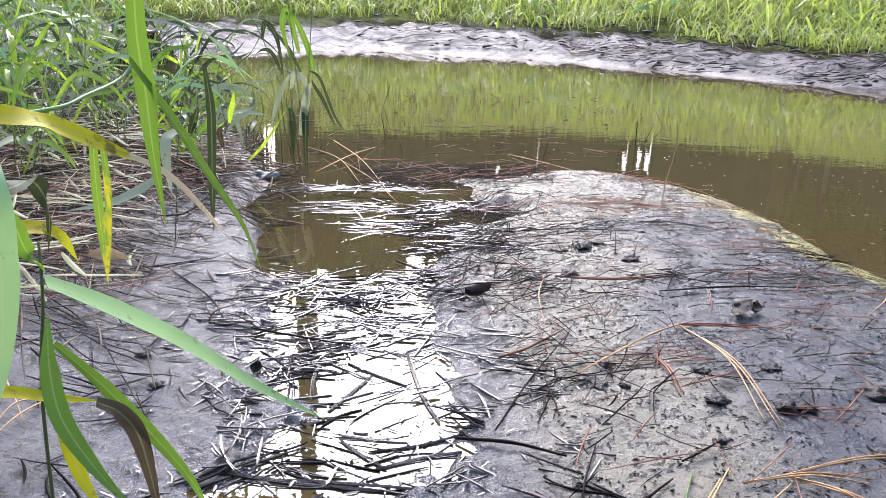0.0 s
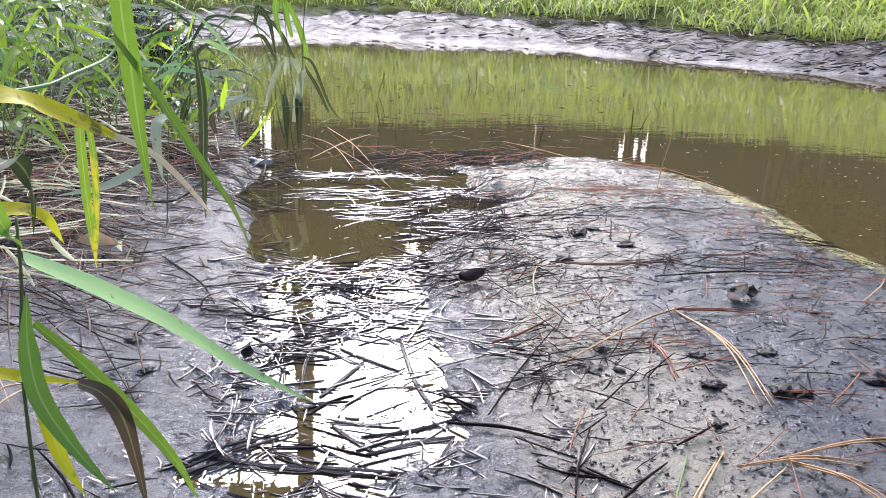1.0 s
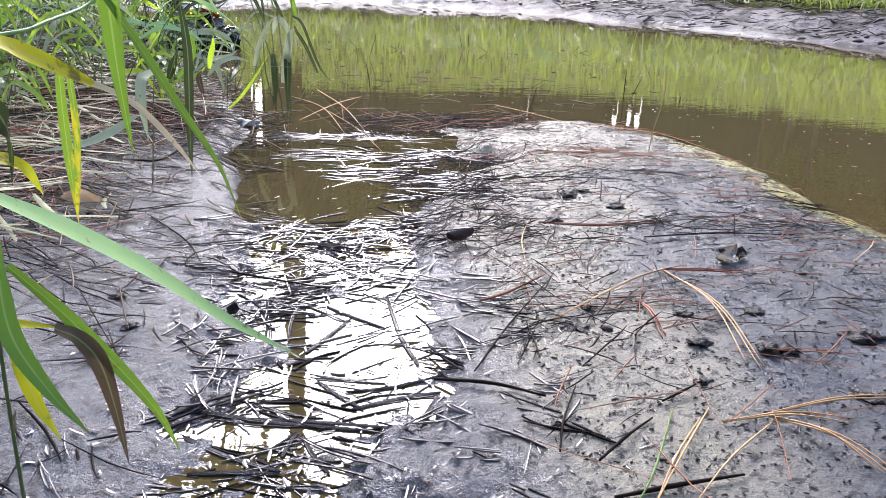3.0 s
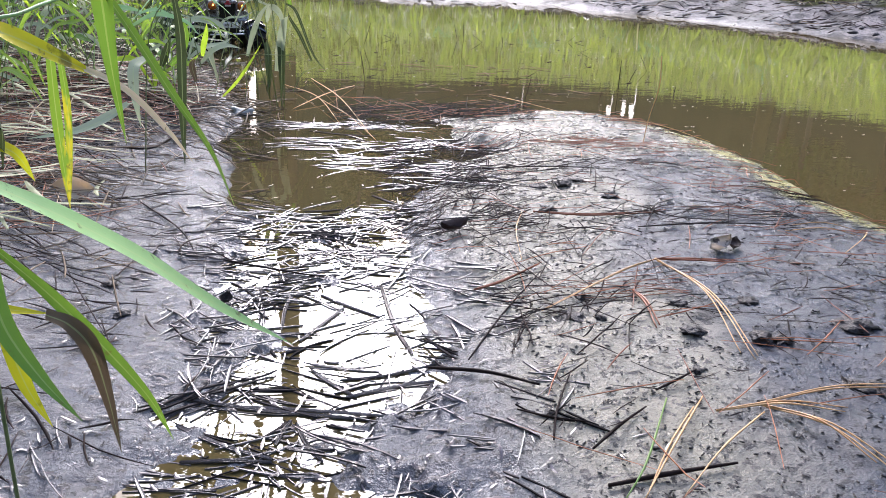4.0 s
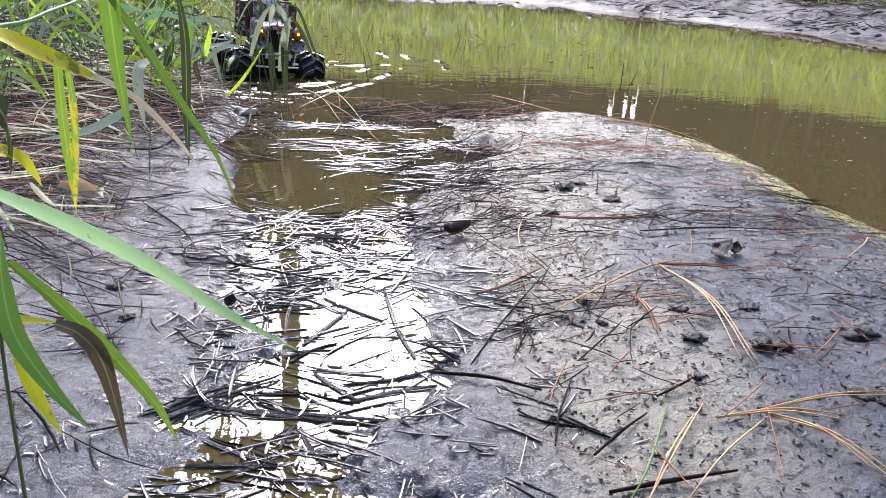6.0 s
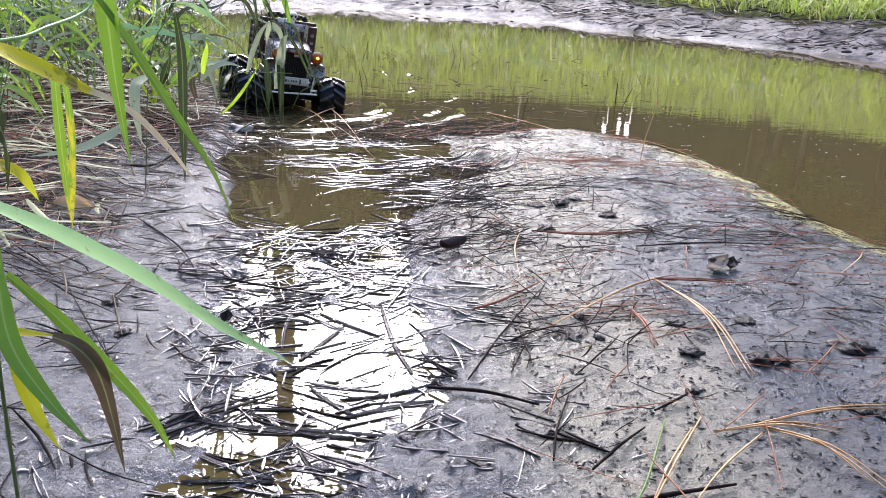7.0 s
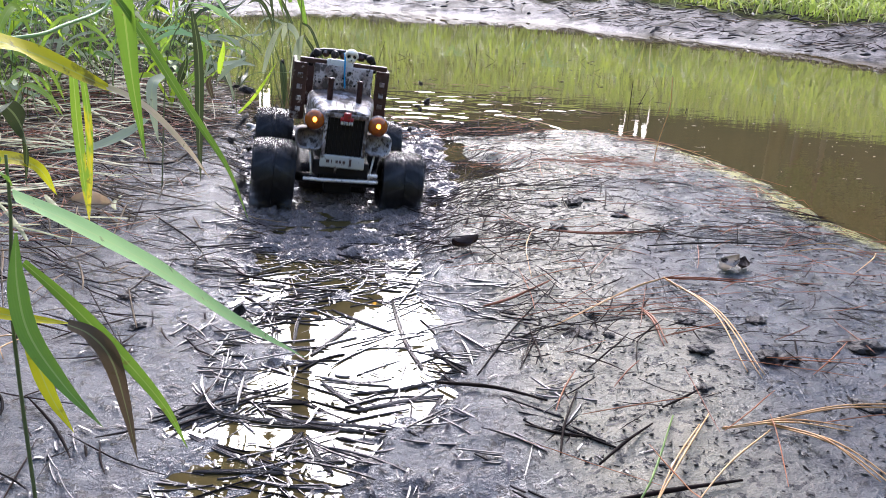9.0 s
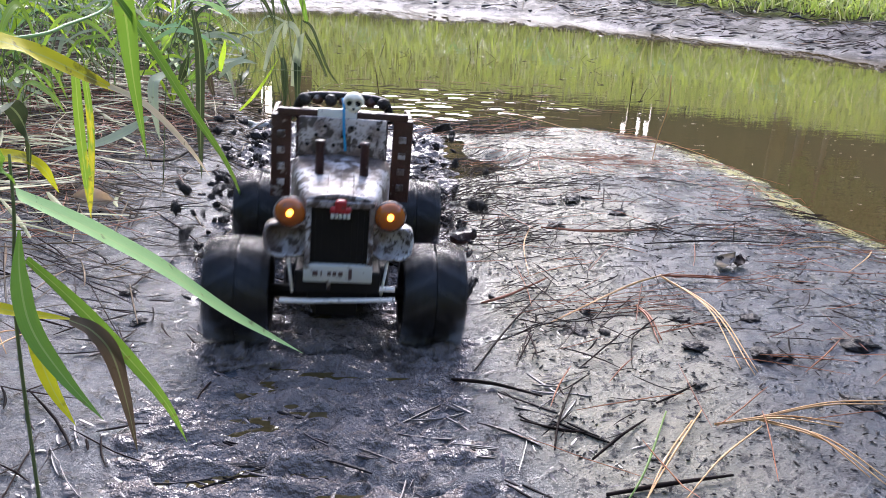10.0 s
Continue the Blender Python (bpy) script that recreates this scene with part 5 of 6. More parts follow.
dead_leaf("bark_chip", -0.055, 1.155, max(gz(-0.055, 1.155), WATER_Z) + 0.003, 0.013, CLOD, "black chip of wood in the rut", 80, 0.8)


STONE = simple("grey_stone", (0.26, 0.25, 0.22), (0.38, 0.37, 0.33), 0.6, 40, 0.4, 0.003)
pebble = clod(-0.162, 2.313, 0.024, CLOD_RNG, 0.6)
pebble.name = "stone"
pebble.data.materials[0] = STONE
tagged(pebble, "small pale grey stone at the water's edge", "stone", "stones")


# ---- toy truck ----
def revolve(profile, sides=40):
    """A ring round the x axis from (x, radius) pairs, closed on itself."""
    bm = bmesh.new()
    rings = []
    for k in range(sides):
        a = k * math.tau / sides
        rings.append([bm.verts.new((x, r * math.cos(a), r * math.sin(a))) for x, r in profile])
    for k in range(sides):
        r0, r1 = rings[k], rings[(k + 1) % sides]
        for j in range(len(profile)):
            j2 = (j + 1) % len(profile)
            bm.faces.new((r0[j], r0[j2], r1[j2], r1[j]))
    return bm


TYRE_R, TYRE_W = 0.065, 0.078


def build_wheel(parent, x, y):
    h = TYRE_W / 2
    prof = [(-h * 0.75, 0.034), (-h * 0.96, 0.042), (-h, 0.050), (-h * 0.90, 0.0525), (-h * 0.55, 0.0545), (0, 0.0550), (h * 0.55, 0.0545), (h * 0.90, 0.0525), (h, 0.050), (h * 0.96, 0.042), (h * 0.75, 0.034)]
    wheel = part("wheel", finish(revolve(prof), RUBBER), parent, "wide black muddy rubber tyre", pose(x, y, TYRE_R))
    rim = bmesh.new()
    for s in (-1, 1):
        tube([(s * h * 0.80, 0, 0), (s * h * 0.35, 0, 0)], [0.036, 0.030], 20, rim)
        tube([(s * h * 0.98, 0, 0), (s * h * 0.70, 0, 0)], 0.007, 8, rim)
    part("rim", finish(rim, BLACK, False), wheel, "black wheel rim")
    for side in (-1, 1):
        lug = bmesh.new()
        n = 5
        for i in range(n):
            u = i / (n - 1)
            xx = side * h * (0.02 + 0.96 * u)
            a = 0.34 * (u - 0.5)
            r = 0.0545 - 0.002 * u ** 3
            top = TYRE_R - 0.0035 * u ** 4 + 0.001
            row = []
            for da, rr in ((-0.085, r - 0.002), (-0.055, top), (0.055, top), (0.085, r - 0.002)):
                row.append(lug.verts.new((xx, rr * math.cos(a + da), rr * math.sin(a + da))))
            if i:
                for j in range(3):
                    lug.faces.new((prev[j], prev[j + 1], row[j + 1], row[j]))
            else:
                lug.faces.new(row)
            prev = row
        lug.faces.new(prev[::-1])
        me = finish(lug, LUG, False)
        for k in range(13):
            part("lug", me, wheel, m=pose(0, 0, 0, 360 / 13 * (k + (0.5 if side > 0 else 0))))
    return wheel


def build_truck():
    t = new("toy_truck")
    tagged(t, "mud-splattered radio-controlled toy truck with silver bonnet and amber headlamps", "toy truck")
    # chassis and axles
    bm = box_bm(0.07, 0.40, 0.035, 0.004, pose(0, 0.15, 0.088))
    box_bm(0.10, 0.10, 0.03, 0.004, pose(0, -0.005, 0.10), bm)
    box_bm(0.05, 0.06, 0.04, 0.004, pose(0, 0.0, 0.066), bm)
    box_bm(0.05, 0.06, 0.04, 0.004, pose(0, 0.30, 0.066), bm)
    part("chassis", finish(bm, BLACK), t, "black muddy chassis")
    # added block: stops bright reflections under the truck and stands in for shade
    part("skid_plate", finish(box_bm(0.138, 0.28, 0.056, 0.014, pose(0, 0.200, 0.050)), CLOD), t, "added black block that darkens the gap under the truck")
    for y in (0.0, 0.30):
        part("axle", finish(tube([(-0.085, y, 0.065), (0.085, y, 0.065)], 0.009, 10), BLACK), t)
    # grille
    bm = bmesh.new()
    for x in (-0.0355, 0.0355):
        box_bm(0.006, 0.014, 0.082, 0.0015, pose(x, -0.057, 0.158), bm)
    box_bm(0.077, 0.014, 0.008, 0.0015, pose(0, -0.057, 0.198), bm)
    tube([(-0.0385, -0.057, 0.200), (-0.02, -0.057, 0.2045), (0, -0.057, 0.206), (0.02, -0.057, 0.2045), (0.0385, -0.057, 0.200)], 0.004, 8, bm)
    part("grille_frame", finish(bm, SILVER), t, "grimy silver grille frame")
    bm = box_bm(0.066, 0.008, 0.080, 0.001, pose(0, -0.054, 0.157))
    for k in range(9):
        box_bm(0.0012, 0.003, 0.074, 0, pose(-0.028 + 0.007 * k, -0.0585, 0.157), bm)
    part("grille", finish(bm, BLACK, False), t, "black grille insert")
    plate = part("bumper_plate", finish(box_bm(0.079, 0.010, 0.021, 0.0015, pose(0, -0.061, 0.1155)), PLATE), t, "off-white plate with scrawled marks")
    for x, w, h in ((-0.026, 0.006, 0.006), (-0.019, 0.0015, 0.006), (-0.010, 0.004, 0.005), (-0.004, 0.004, 0.005), (0.003, 0.005, 0.005), (0.014, 0.004, 0.013)):
        part("mark", finish(box_bm(w, 0.001, h, 0, pose(x, -0.0664, 0.116)), INK, False), plate)
    bm = box_bm(0.013, 0.008, 0.015, 0.003, pose(0, -0.068, 0.198))
    box_bm(0.024, 0.007, 0.008, 0.003, pose(0, -0.067, 0.193), bm)
    badge = part("badge", finish(bm, RED), t, "small red badge over the grille")
    for k in range(5):
        part("tooth", finish(box_bm(0.0036, 0.005, 0.006, 0.001, pose(-0.009 + 0.0045 * k, -0.069, 0.187)), PLATE), badge, "off-white tooth")
    # lamps and trays
    for s in (-1, 1):
        bm = bmesh.new()
        tube([(s * 0.056, -0.030, 0.186), (s * 0.056, -0.040, 0.186), (s * 0.056, -0.052, 0.186), (s * 0.056, -0.062, 0.186), (s * 0.056, -0.068, 0.186), (s * 0.056, -0.070, 0.186)],
             [0.007, 0.013, 0.0165, 0.0172, 0.012, 0.004], 24, bm)
        lamp = part("headlamp", finish(bm, AMBER), t, "round amber headlamp, lit")
        part("ring", finish(revolve_at(s * 0.056, -0.060, 0.186, 0.0172, 0.0016), SILVER), lamp, "silver lamp ring")
        bm = bmesh.new()
        bmesh.ops.create_uvsphere(bm, u_segments=12, v_segments=8, radius=0.0038, matrix=pose(s * 0.056, -0.0695, 0.188))
        part("bulb", finish(bm, BULB), lamp, "glowing yellow bulb")
        bm = bmesh.new()
        out, inn = [], []
        for k in range(24):
            a = k * math.tau / 24
            cx = 0.026 * math.copysign(abs(math.cos(a)) ** 0.6, math.cos(a))
            cz = 0.019 * math.copysign(abs(math.sin(a)) ** 0.6, math.sin(a))
            q = Vector((s * 0.060 + cx * (1 + 0.12 * math.sin(a)), -0.052 + 0.35 * cz, 0.150 + cz))
            out.append(bm.verts.new(q))
            inn.append(bm.verts.new(q.lerp(Vector((s * 0.060, -0.047, 0.150)), 0.10) + Vector((0, -0.004, 0))))
        lip, pan = [], []
        for k in range(24):
            q = inn[k].co
            c = Vector((s * 0.060, -0.040, 0.150))
            lip.append(bm.verts.new(q.lerp(c, 0.10) + Vector((0, 0.006, 0))))
            pan.append(bm.verts.new(q.lerp(c, 0.65) + Vector((0, 0.012, 0))))
        backs = [bm.verts.new(v.co + Vector((0, 0.016, 0))) for v in out]
        for k in range(24):
            j = (k + 1) % 24
            for a, b in ((out, inn), (inn, lip), (lip, pan), (backs, out)):
                bm.faces.new((a[k], a[j], b[j], b[k]))
        bm.faces.new(pan)
        bm.faces.new(backs)
        part("mudguard", finish(bm, SILVER), t, "dented silver mudguard tray, mud inside")
        part("shock_rod", finish(tube([(s * 0.058, -0.050, 0.132), (s * 0.052, -0.050, 0.085)], 0.0018, 8), WHITE), t, "thin white rod")
        # exhaust stack
        bm = tube([(s * 0.027, 0.030, 0.205), (s * 0.027, 0.036, 0.2425), (s * 0.027, 0.0362, 0.2432), (s * 0.027, 0.0365, 0.2475)], [0.0055, 0.0055, 0.0065, 0.0065], 12, None, True)
        part("exhaust_pipe", finish(bm, RUST), t, "mud-caked exhaust stack")
        # perforated side rack
        rack = part("side_rack", finish(box_bm(0.026, 0.008, 0.112, 0.0015, pose(s * 0.080, 0.140, 0.200)), RUST), t, "mud-caked dark side rack with holes")
        for yy in (0.152, 0.215):
            part("post", finish(box_bm(0.008, 0.014, 0.112, 0.0015, pose(s * 0.090, yy, 0.200)), RUST), rack)
        for k in range(6):
            part("rung", finish(box_bm(0.006, 0.06, 0.010, 0.0015, pose(s * 0.090, 0.183, 0.150 + 0.0205 * k)), RUST), rack)
        for k in range(4):
            part("stud", finish(box_bm(0.010, 0.004, 0.009, 0.001, pose(s * 0.080, 0.1345, 0.165 + 0.022 * k)), SILVER), rack, "pale square hole")
        part("side_arm", finish(box_bm(0.010, 0.10, 0.012, 0.002, pose(s * 0.045, 0.17, 0.125)), BLACK), t)
    # bonnet
    bm = bmesh.new()
    rows = []
    for y, w, z, c in ((-0.054, 0.037, 0.196, 0.009), (-0.02, 0.045, 0.202, 0.013), (0.02, 0.053, 0.208, 0.016), (0.06, 0.060, 0.213, 0.018), (0.098, 0.064, 0.216, 0.018)):
        row = [bm.verts.new((-w, y, 0.130))]
        for k in range(11):
            a = math.pi * (1 - k / 10)
            row.append(bm.verts.new((w * math.copysign(abs(math.cos(a)) ** 0.55, math.cos(a)), y, z - c + c * math.sin(a) ** 0.7 if 0 < k < 10 else z - c)))
        row.append(bm.verts.new((w, y, 0.130)))
        rows.append(row)
    for a, b in zip(rows, rows[1:]):
        for j in range(len(a) - 1):
            bm.faces.new((a[j], a[j + 1], b[j + 1], b[j]))
    bm.faces.new(rows[0])
    bm.faces.new(rows[-1][::-1])
    bonnet = part("bonnet", finish(bm, SILVER), t, "silver bonnet splattered with mud")
    for x in (-0.015, 0.0, 0.015):
        part("rib", finish(box_bm(0.002, 0.085, 0.003, 0.0008, pose(x, -0.005, 0.2045, 6)), SILVER), bonnet)
    # cab front
    cab = part("cab_panel", finish(box_bm(0.112, 0.010, 0.052, 0.002, pose(0, 0.104, 0.236, -8)), CREAM), t, "cream cab panel spotted with mud")
    for k in range(9):
        part("bolt", finish(tube([(-0.045 + 0.0112 * k, 0.099, 0.228 + 0.012 * (k % 3)), (-0.045 + 0.0112 * k, 0.0955, 0.228 + 0.012 * (k % 3))], 0.0024, 6), BLACK, False), cab)
    part("cab_floor", finish(box_bm(0.13, 0.13, 0.02, 0.003, pose(0, 0.17, 0.150)), BLACK), t)
    part("cab_back", finish(box_bm(0.13, 0.012, 0.10, 0.003, pose(0, 0.225, 0.20)), RUST), t)
    part("cross_beam", finish(box_bm(0.168, 0.010, 0.010, 0.002, pose(0, 0.118, 0.264)), RUST), t, "dark cross beam over the cab")
    bm = tube(spline([(-0.062, 0.150, 0.250), (-0.056, 0.150, 0.274), (-0.03, 0.150, 0.281), (0.03, 0.150, 0.281), (0.056, 0.150, 0.274), (0.062, 0.150, 0.250)], 4), 0.006, 8)
    part("roll_bar", finish(bm, BLACK), t, "black roll bar")
    for k in range(7):
        bm = bmesh.new()
        bmesh.ops.create_icosphere(bm, subdivisions=2, radius=0.0085, matrix=pose(-0.052 + 0.0173 * k, 0.142 + 0.008 * (k % 2), 0.277))
        for v in bm.verts:
            v.co += 0.002 * noise.noise_vector(v.co * 160)
        part("knob", finish(bm, RUST if k % 2 else CLOD), t, "muddy dark knob")
    part("white_board", finish(box_bm(0.050, 0.006, 0.012, 0.001, pose(-0.008, 0.111, 0.2665)), WHITE), t, "small white board")
    # ornament
    bm = bmesh.new()
    bmesh.ops.create_uvsphere(bm, u_segments=36, v_segments=24, radius=0.0138)
    for v in bm.verts:
        if v.co.z < -0.002:
            v.co.x *= 0.78
            v.co.y *= 0.85
        for ex in (-0.0054, 0.0054):
            dd = (v.co - Vector((ex, -0.0115, 0.0))).length
            v.co.y += 0.011 * math.exp(-(dd / 0.0042) ** 2)
        v.co.y += 0.003 * math.exp(-((v.co - Vector((0, -0.0115, -0.005))).length / 0.002) ** 2)
    bmesh.ops.transform(bm, matrix=pose(0.012, 0.114, 0.281), verts=bm.verts[:])
    skull = finish(bm, BONE)
    skull.materials.append(BLACK)
    for f in skull.polygons:
        c = f.center - Vector((0.012, 0.114, 0.281))
        if min((c.x - e) ** 2 + c.z ** 2 for e in (-0.0054, 0.0054)) < 0.0034 ** 2 and c.y < 0 or (c.x ** 2 + (c.z + 0.0065) ** 2 < 0.0016 ** 2 and c.y < 0):
            f.material_index = 1
    part("ornament", skull, t, "bone-white skull-shaped ornament")
    part("cord", finish(tube(spline([(-0.001, 0.117, 0.285), (0.0, 0.104, 0.274), (0.001, 0.098, 0.25), (0.004, 0.093, 0.222)], 5), 0.0018, 6), BLUE), t, "blue cord tied over the cab")
    # steering rods
    part("tie_rod", finish(tube([(-0.066, -0.062, 0.079), (-0.03, -0.064, 0.080), (0.068, -0.062, 0.084)], 0.0026, 8), WHITE), t, "white steering rod")
    part("tie_rod", finish(tube([(0.004, -0.05, 0.091), (0.068, -0.05, 0.0925)], 0.0032, 8), WHITE), t, "white steering rod")
    part("servo", finish(tube([(-0.010, -0.052, 0.092), (-0.010, -0.052, 0.104)], 0.004, 10), SILVER), t, "small silver shaft")
    wheels = [build_wheel(t, x, y) for x, y in ((-0.118, 0.0), (0.118, 0.0), (-0.118, 0.30), (0.118, 0.30))]
    return t, wheels


def revolve_at(x, y, z, r, th, sides=24):
    bm = bmesh.new()
    rings = []
    for k in range(sides):
        a = k * math.tau / sides
        c = Vector((x + r * math.cos(a), y, z + r * math.sin(a)))
        o = Vector((math.cos(a), 0, math.sin(a)))
        rings.append([bm.verts.new(c + th * (o * math.cos(b * math.tau / 6) + Vector((0, 1, 0)) * math.sin(b * math.tau / 6))) for b in range(6)])
    for k in range(sides):
        r0, r1 = rings[k], rings[(k + 1) % sides]
        for b in range(6):
            bm.faces.new((r0[b], r0[(b + 1) % 6], r1[(b + 1) % 6], r1[b]))
    return bm


TRUCK, WHEELS = build_truck()

# seconds, x, y of the front axle, heading, lean, height
TRUCK_ROWS = ((0.0, -1.19, 5.41, 40, 0, -0.050), (1.0, -1.00, 5.00, 36, 0, -0.055), (2.0, -0.76, 4.40, 33, 1, -0.060), (2.5, -0.63, 4.04, 31, 1, -0.062), (3.1, -0.50, 3.76, 28, 1, -0.055),
              (3.8, -0.40, 3.58, 25, 2, -0.047), (4.2, -0.325, 3.46, 23, 2, -0.047), (4.6, -0.262, 3.27, 21, 2, -0.047), (5.0, -0.235, 3.20, 19, 2, -0.047), (5.3, -0.228, 3.17, 18, 2, -0.050),
              (5.5, -0.212, 3.11, 17, 3, -0.055), (5.7, -0.175, 2.99, 16, 6, -0.068), (6.3, -0.12, 2.83, 15, 5, -0.055), (6.8, -0.085, 2.70, 14, 5, -0.047),
              (7.0, -0.062, 2.62, 14, 7, -0.042), (7.2, -0.050, 2.55, 14, 8, -0.042), (7.4, -0.038, 2.47, 13, 8, -0.043), (7.6, -0.015, 2.39, 12, 6, -0.043), (7.8, 0.0, 2.33, 10, 3, -0.043),
              (8.0, 0.015, 2.26, 8, 2, -0.043), (8.3, 0.042, 2.05, 6, 2, -0.043), (8.5, 0.048, 1.95, 5, 0, -0.043), (8.7, 0.060, 1.83, 4, 1, -0.040), (8.9, 0.056, 1.73, 4, 4, -0.034),
              (9.0, 0.055, 1.65, 5, 6, -0.030), (9.1, 0.064, 1.53, 5, 4, -0.030), (9.3, 0.076, 1.335, 2, -2, -0.028), (9.5, 0.094, 1.205, 1, -4, -0.020), (9.7, 0.090, 1.195, 1, -4, -0.020),
              (9.9, 0.077, 1.145, 1, 4, -0.019), (10.0, 0.074, 1.075, 1, 2, -0.018))


def slurry_band(y0, y1):
    """Churned liquid mud: a patch of small steep waves that dips under the water at its rim."""
    xs, ys = np.linspace(-0.24, 0.38, 160), np.linspace(y0 - 0.10, y1 + 0.08, int((y1 - y0 + 0.18) / 0.0045))
    X, Y = np.meshgrid(xs, ys)
    edge = sstep(0, 0.10, X - xs[0]) * sstep(0, 0.10, xs[-1] - X) * sstep(0, 0.10, Y - ys[0] + 0.05 * fbm(X * 9, Y * 9, 66)) * sstep(0, 0.06, ys[-1] - Y)
    Z = WATER_Z - 0.004 + edge * (0.002 + 0.020 * fbm(X * 10, Y * 30, 60, 4) + 0.034 * fbm(X * 32, Y * 80, 64, 3)) - (1 - edge) * 0.022
    nx, ny = len(xs), len(ys)
    F = [(j * nx + i, j * nx + i + 1, (j + 1) * nx + i + 1, (j + 1) * nx + i) for j in range(ny - 1) for i in range(nx - 1)]
    ob = new("mud_slurry", raw(np.stack([X, Y, Z], -1).reshape(-1, 3).tolist(), F, SLURRY, True))
    return tagged(ob, "churned grey-brown liquid mud in the rut", "liquid mud", kind="stuff")


SLURRIES = [(0.5 * (a + b), slurry_band(a, b)) for a, b in zip(BANDS + (1.75, 1.95, 2.15), BANDS[1:] + (1.75, 1.95, 2.15, 2.32))]


def choppy_patch(x0, x1, y0, y1, seed):
    """Ruffled pond water that dips under the still surface at its rim."""
    xs, ys = np.linspace(x0, x1, 120), np.linspace(y0, y1, 120)
    X, Y = np.meshgrid(xs, ys)
    edge = sstep(0, 0.22, X - x0) * sstep(0, 0.30, x1 - X) * sstep(0, 0.12, Y - y0) * sstep(0, 0.25, y1 - Y) * (0.6 + 0.8 * (fbm(X * 3, Y * 5, seed + 7) + 0.5))
    Z = WATER_Z - 0.002 + edge * (0.0025 + 0.009 * fbm(X * 11 + 2 * Y, Y * 26, seed, 2))
    F = [(j * 120 + i, j * 120 + i + 1, (j + 1) * 120 + i + 1, (j + 1) * 120 + i) for j in range(119) for i in range(119)]
    return tagged(new("ruffled_water", raw(np.stack([X, Y, Z], -1).reshape(-1, 3).tolist(), F, WATER, True)), "ruffled murky water beside the truck's wake", "pond water", kind="stuff")


CHOPPY = [(choppy_patch(-0.15, 1.0, 2.44, 3.20, 81), 6.9, 7.5, 12.0), (choppy_patch(-0.30, 0.55, 3.0, 3.75, 85), 5.1, 5.6, 7.6)]


def bow_wave(w, seed, label):
    """A lumpy roll of mud pushed by a tyre."""
    bm = bmesh.new()
    bmesh.ops.create_icosphere(bm, subdivisions=5, radius=1.0)
    for v in bm.verts:
        q = v.co.copy()
        k = 1 + 0.5 * noise.noise(q * 2.2 + Vector((seed, 0, 0))) + 0.5 * noise.noise(q * 5 + Vector((0, seed, 0))) + 0.35 * noise.noise(q * 12 + Vector((0, 0, seed)))
        v.co = Vector((q.x * w, q.y * 0.032, q.z * 0.017)) * k
    return tagged(new("mud_wave", finish(bm, SLURRY)), label, "mud wave", "mud waves")


BOWS = [bow_wave(0.055, 3, "roll of wet black mud before a tyre"), bow_wave(0.055, 8, "roll of wet black mud before a tyre"), bow_wave(0.075, 14, "wave of brown slurry before the truck")]


def ripple(r, spread, seed):
    """A low curved ridge of water."""
    bm = bmesh.new()
    rows = []
    n = 28
    for i in range(n + 1):
        u = i / n
        a = (u - 0.5) * spread
        k = math.sin(math.pi * u) ** 0.6
        rr = r * (1 + 0.05 * noise.noise((u * 5, seed, 0)))
        rows.append([bm.verts.new(((rr + o * 0.020) * math.sin(a), -(rr + o * 0.020) * math.cos(a), h * k * 0.0065 - 0.0008)) for o, h in ((-1, -0.3), (-0.5, 0.3), (-0.1, 1), (0.3, 0.75), (1, -0.3))])
    for a, b in zip(rows, rows[1:]):
        for j in range(4):
            bm.faces.new((a[j], a[j + 1], b[j + 1], b[j]))
    return tagged(new("ripple", finish(bm, WATER)), "low ripple on the murky water", "ripple", "ripples")


RIP_RNG = np.random.default_rng(21)
RIPPLES = []
for k in range(48):
    RIPPLES.append((ripple(RIP_RNG.uniform(0.10, 0.34), RIP_RNG.uniform(0.5, 1.5), k), 4.6 + 4.4 * k / 48, RIP_RNG.uniform(-20, 110) if k % 3 else RIP_RNG.uniform(-60, 20)))
SPLASH = []
for k in range(240):
    c = clod(0.0, 1.0, 0.0022 + 0.006 * RIP_RNG.random() ** 2, CLOD_RNG, 2.6 if k % 3 == 0 else 0.9)
    tagged(c, "small clot of thrown black mud", "mud clot", "thrown mud")
    SPLASH.append(c)


def truck_pose(x, y, head, lean, z):
    return pose(x, y, z, 0, lean, head)


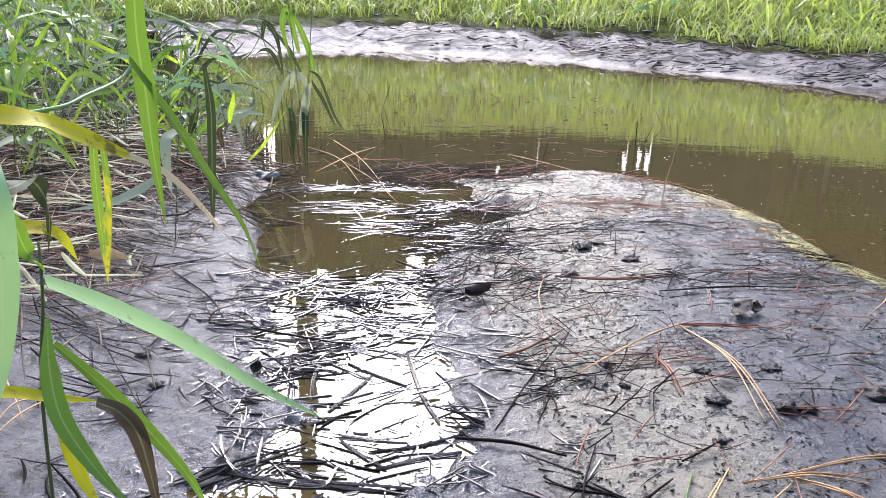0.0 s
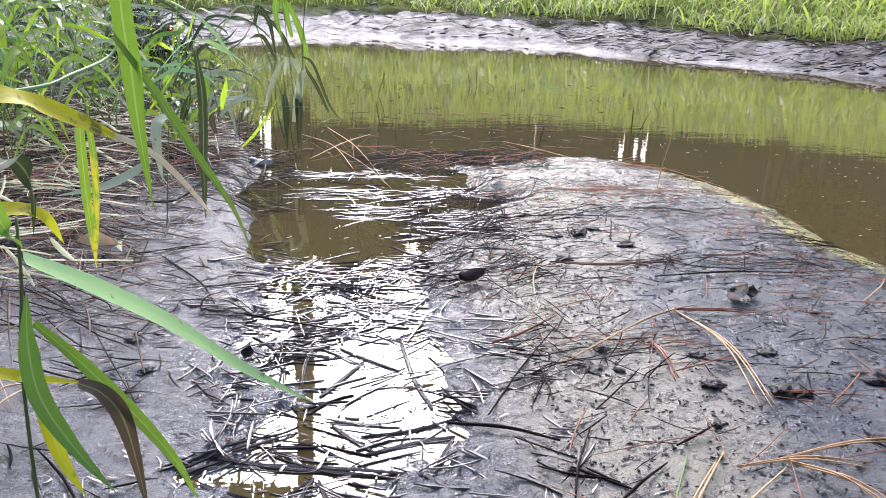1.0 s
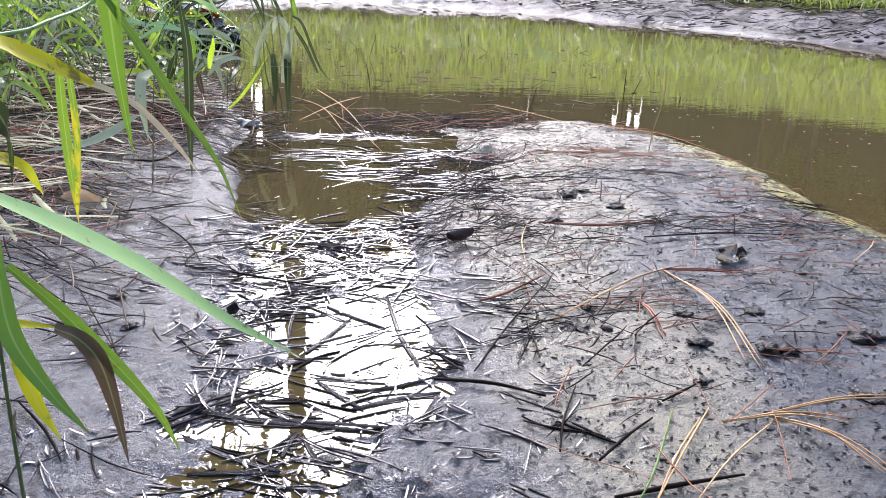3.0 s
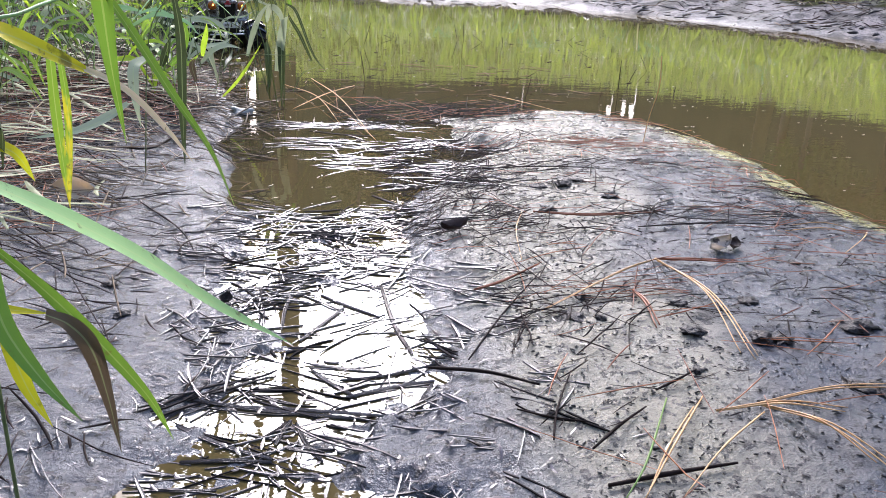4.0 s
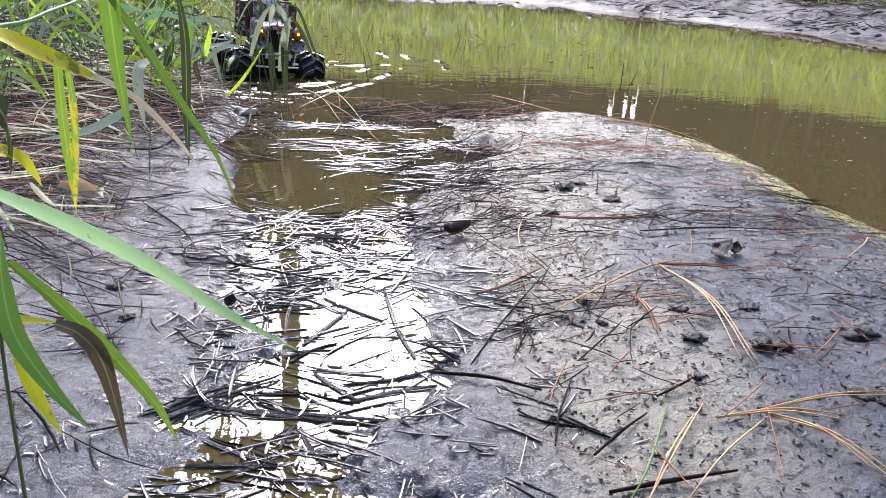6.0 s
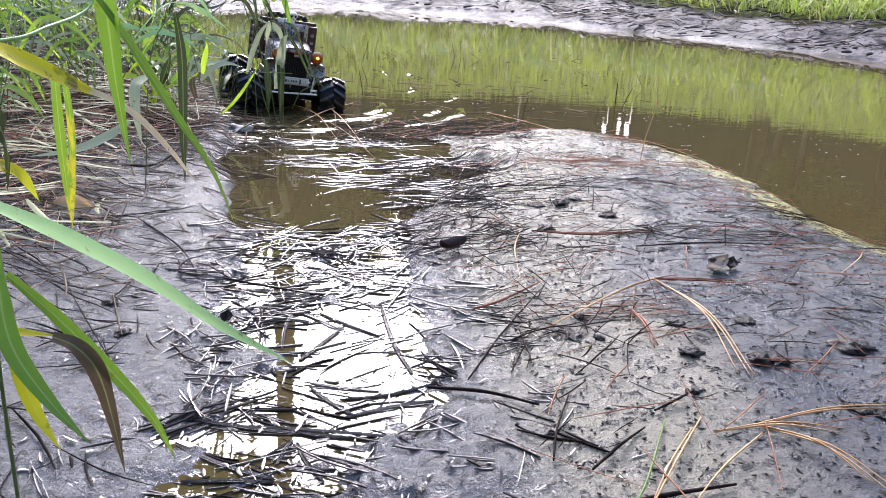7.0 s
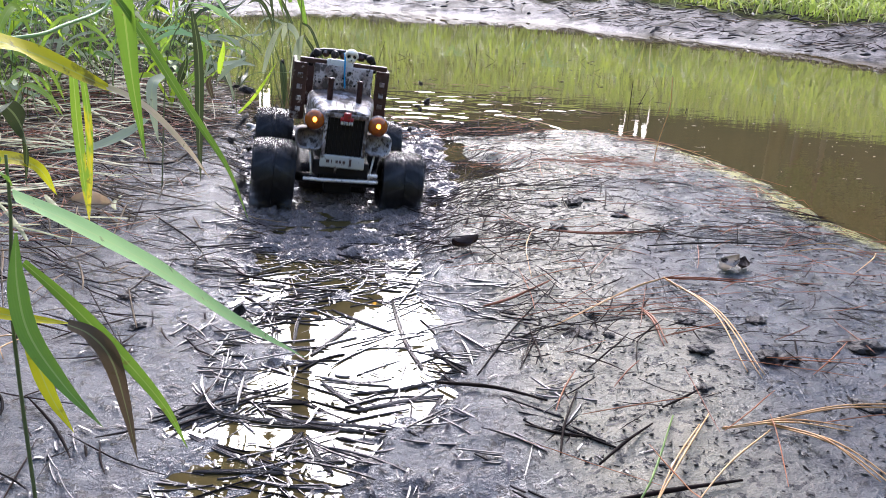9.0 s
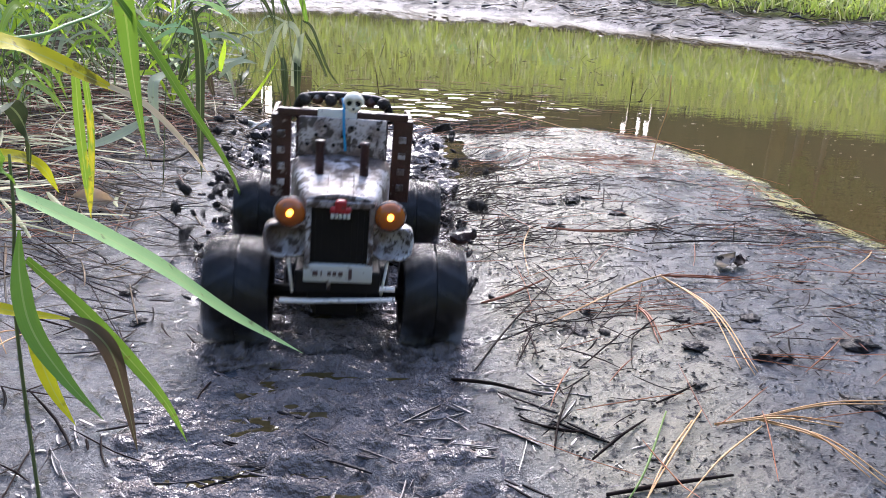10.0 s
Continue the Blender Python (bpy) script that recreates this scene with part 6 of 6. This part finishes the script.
def motions():
    walk(TRUCK, [(t, truck_pose(x, y, head, lean, z)) for t, x, y, head, lean, z in TRUCK_ROWS])
    # wheels: rolling, with spin in the mud at the end
    ts = [r[0] for r in TRUCK_ROWS]
    run = [0.0]
    for a, b in zip(TRUCK_ROWS, TRUCK_ROWS[1:]):
        run.append(run[-1] + math.hypot(b[1] - a[1], b[2] - a[2]) / TYRE_R * 57.3)
    extra, rows = 0.0, []
    for k in range(FPS * 10 + 1):
        t = k / FPS
        extra += 62 if t >= 9.75 else 45 if 8.9 <= t <= 9.33 else 0
        rows.append((t, float(np.interp(t, ts, run)) + extra))
    for w in WHEELS:
        o = w.matrix_basis.translation.copy()
        walk(w, [(t, pose(o.x, o.y, o.z, a)) for t, a in rows])
    ys = [r[2] for r in TRUCK_ROWS]

    def truck_at(t):
        return [float(np.interp(t, ts, [r[k] for r in TRUCK_ROWS])) for k in (1, 2, 3)]

    def when(y, ahead):
        """The time at which the truck's front comes within ahead metres of y."""
        return float(np.interp(-y, [-(q - 0.065 - ahead) for q in ys], ts))

    # pieces that the truck presses into the mud, and the slurry that wells up
    for y, ob in PRESSED + REEDS:
        t0 = min(when(y, 0.02), 9.9)
        if y > 0.88:
            walk(ob, [(0, pose(0, 0, 0)), (t0 - 0.15, pose(0, 0, 0)), (t0 + 0.05, pose(0, 0, -0.02)), (t0 + 0.1, pose(0, 0, -0.03)), (10.2, pose(0, 0, -0.03))])
    for y, ob in SLURRIES:
        t0 = min(when(y, 0.16), 9.32)
        low = -0.012
        walk(ob, [(0, pose(0, 0, -0.03)), (t0 - 0.2, pose(0, 0, -0.03)), (t0, pose(0, 0, low * 0.4)), (t0 + 0.15, pose(0, 0, 0.009)), (10.3, pose(0, 0, 0.009))])
    for ob, t0, t1, t2 in CHOPPY:
        end = 0.0 if t2 > 10 else -0.02
        walk(ob, [(0, pose(0, 0.04, -0.02)), (t0, pose(0, 0.03, -0.02)), (t1, pose(0, 0, 0)), (min(t2, 9.9), pose(0.03, -0.02, end)), (10.1, pose(0.03, -0.02, end))])
    # rolls of mud before the tyres
    rows = [[], [], []]
    for k in range(0, 101, 2):
        t = k / 10
        x, y, head = truck_at(t)
        up = float(np.interp(t, [0, 8.2, 8.8, 9.05, 9.35, 9.6, 9.8, 10], [-0.06, -0.055, -0.036, -0.022, -0.022, -0.030, -0.024, -0.022]))
        c, s2 = math.cos(radians(head)), math.sin(radians(head))
        for j, (lx, ly) in enumerate(((-0.118, -0.055), (0.118, -0.055), (0.0, -0.11))):
            rows[j].append((t, pose(x + lx * c - ly * s2, y + lx * s2 + ly * c, up - (0.016 if j == 2 else 0), 0, 0, head + 6 * math.sin(t * 9 + j))))
    for ob, rw in zip(BOWS, rows):
        walk(ob, rw)
    # ripples that run outwards from the truck
    for ob, t0, turn in RIPPLES:
        x, y, head = truck_at(t0)
        d = Vector((math.sin(radians(turn)), -math.cos(radians(turn)), 0))
        p = [Vector((x, y, 0)) + d * k for k in (0.0, 0.02, 0.16, 0.42, 0.44)]
        z = [-0.03, WATER_Z - 0.002, WATER_Z + 0.001, WATER_Z - 0.001, -0.03]
        tt = [0, t0, t0 + 0.45, t0 + 1.5, max(t0 + 1.7, 10.2)]
        walk(ob, [(a, pose(q.x, q.y, h, 0, 0, turn)) for a, q, h in zip(tt, p, z)])
    # clots thrown by the spinning tyres
    rng = np.random.default_rng(31)
    for i, ob in enumerate(SPLASH):
        t0 = 8.80 + 0.45 * rng.random() if i % 2 else 9.72 + 0.25 * rng.random()
        x, y, head = truck_at(t0)
        side = -1 if rng.random() < 0.72 else 1
        rear = rng.random() < 0.55
        px, py = x + side * (0.13 + 0.06 * rng.random()), y + (0.33 if rear else 0.03)
        vx, vy, vz = side * rng.uniform(0.0, 0.25), rng.uniform(0.0, 0.4) if rear else rng.uniform(-0.2, 0.1), rng.uniform(0.6, 2.0)
        z0 = 0.0
        T = 2 * vz / 9.81
        start = pose(px, py, z0 - 0.075, 0, 0, 40 * i % 360)
        rw = [(0, start), (t0 - 0.04, start)]
        for k in range(1, 7):
            u = T * k / 6
            rw.append((t0 + u, pose(px + vx * u, py + vy * u, z0 + vz * u - 4.905 * u * u, 30 * k, 20 * k, (40 * i) % 360)))
        end = rw[-1][1]
        rw.append((max(10.2, t0 + T + 0.1), end))
        walk(ob, rw)


motions()
